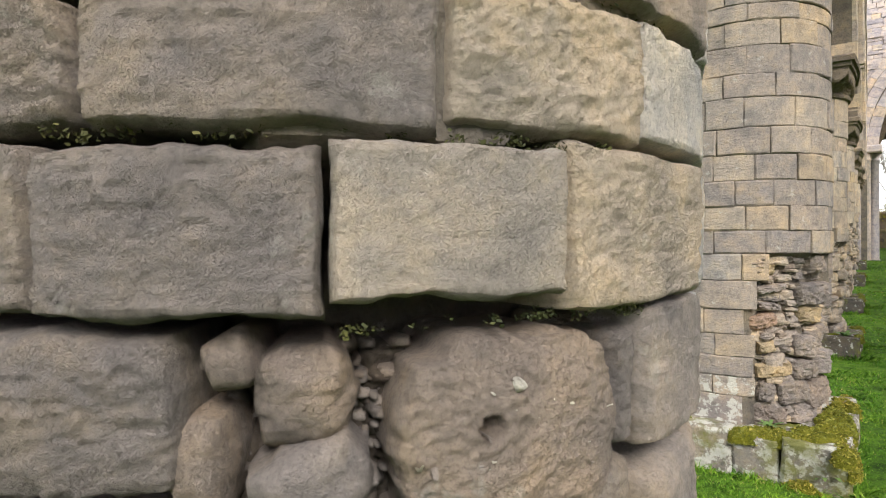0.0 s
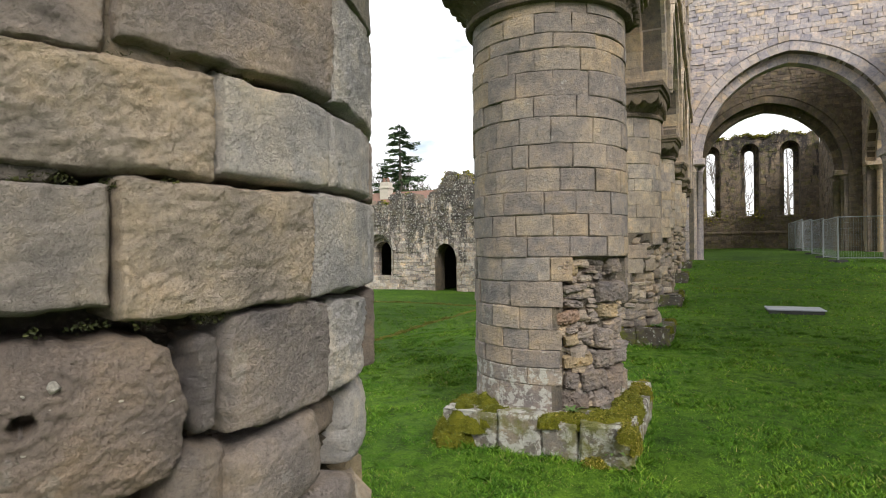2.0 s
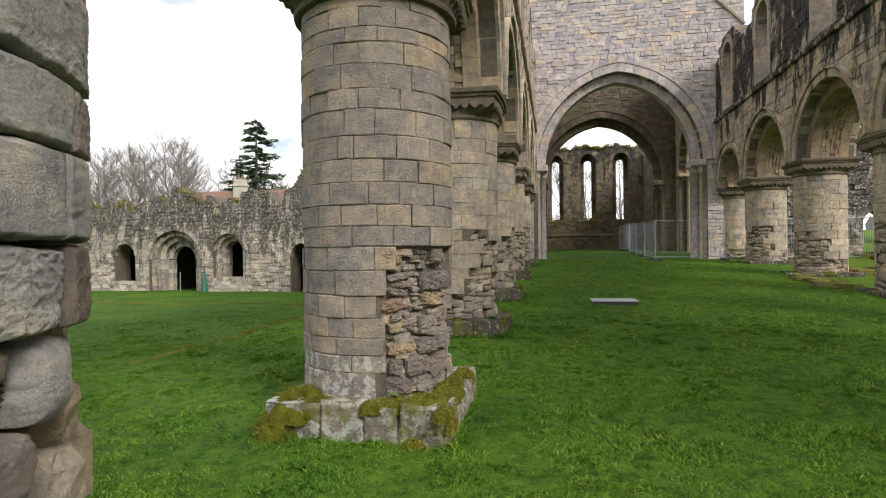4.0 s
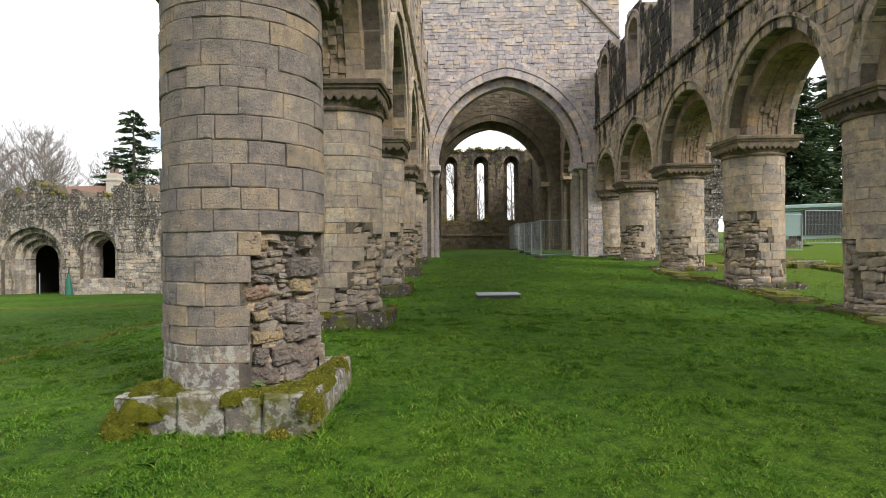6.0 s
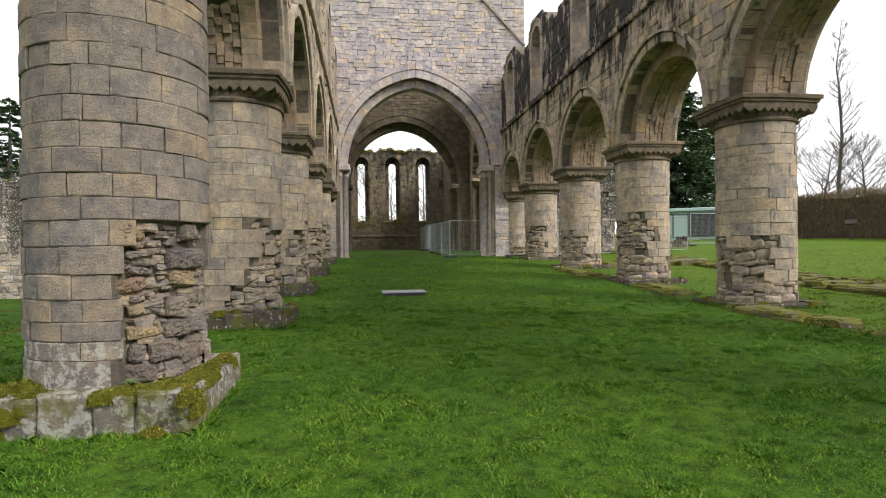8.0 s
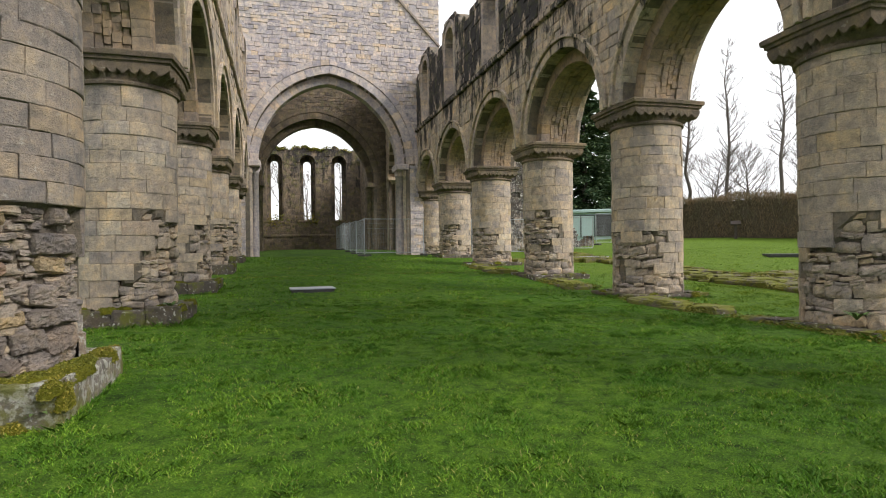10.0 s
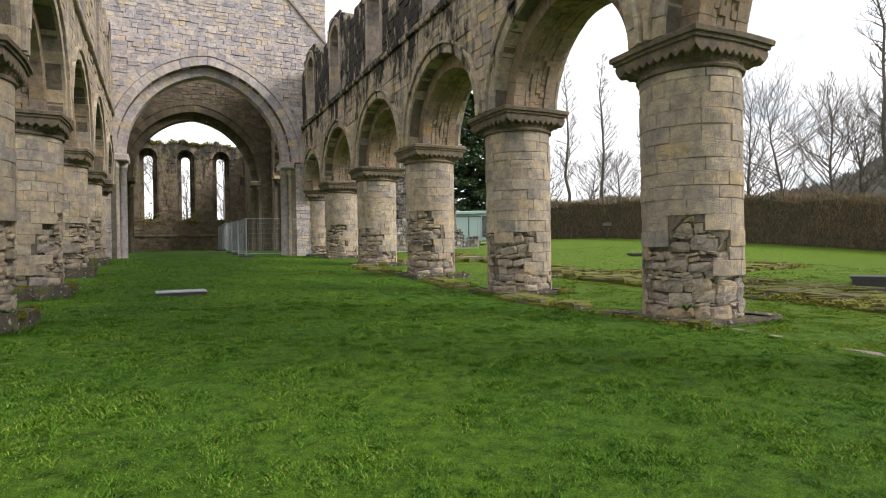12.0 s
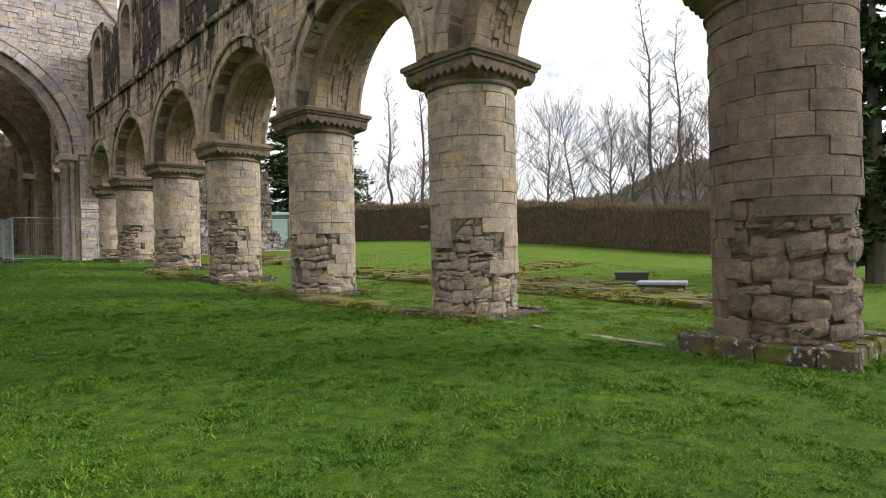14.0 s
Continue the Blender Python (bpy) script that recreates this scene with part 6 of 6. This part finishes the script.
M_STRAW = leafy("dry_turf", [(0.0, (0.16, 0.17, 0.035)), (1.0, (0.32, 0.28, 0.08))])
lines_ = [(-5.05 - 0.055 * k - 0.1, -5.05 - 0.055 * k + 0.1, 2.6 + 0.5 * k, 3.15 + 0.5 * k, 1500, 0.05, 0.018) for k in range(24)]
grass("worn_turf_line", "pale dry line worn across the cloister lawn", lines_, 8, M_STRAW, True)
grass("worn_turf_line", "pale dry line running along the cloister wall", [(-22.0, -6.0, 15.1, 15.5, 600, 0.06, 0.03)], 9, M_STRAW, True)
grass("worn_turf_line", "pale dry line crossing the nave lawn", [(0.6, 8.6, 12.85, 13.15, 180, 0.04, 0.02)], 10, M_STRAW, True)


def fern(x, y, z, n, size, seed, label):
    """A small plant of arching leaves."""
    r = random.Random(seed)
    root = empty("small_plant", pose(x, y, z), label=label, category="plant", group="wall plants")
    for k in range(n):
        a, L = 2 * math.pi * k / n + r.uniform(-.3, .3), size * r.uniform(0.7, 1.2)
        d, w = Vector((math.cos(a), math.sin(a), 0)), Vector((-math.sin(a), math.cos(a), 0)) * L * 0.12
        pts = [d * L * t + Vector((0, 0, L * (1.3 * t - 0.9 * t * t))) for t in (0, 0.35, 0.7, 1)]
        v = [pts[0] - w * .4, pts[0] + w * .4, pts[1] + w, pts[1] - w, pts[2] + w * .8, pts[2] - w * .8, pts[3]]
        piece("leaf", v, [(0, 1, 2, 3), (3, 2, 4, 5), (5, 4, 6)], M_FERN, root)


fern(0.36, -0.46, 0.12, 9, 0.16, 1, "small green seedling at the plinth corner")
fern(0.02, -0.34, 0.40, 10, 0.10, 2, "small leafy weed on the plinth")
fern(0.30, LY[2] - 0.62, gz(0.3, 4.5) + 0.28, 12, 0.18, 3, "dark leafy plant on the plinth")
fern(RX - 0.72, RY[1] - 0.5, gz(9, 0.6) + 0.2, 12, 0.2, 4, "grey-green fern growing at the pier foot")
fern(RX - 0.35, RY[0] - 0.35, gz(9, -3.5) + 0.26, 14, 0.24, 5, "grey-green fern growing on the plinth")
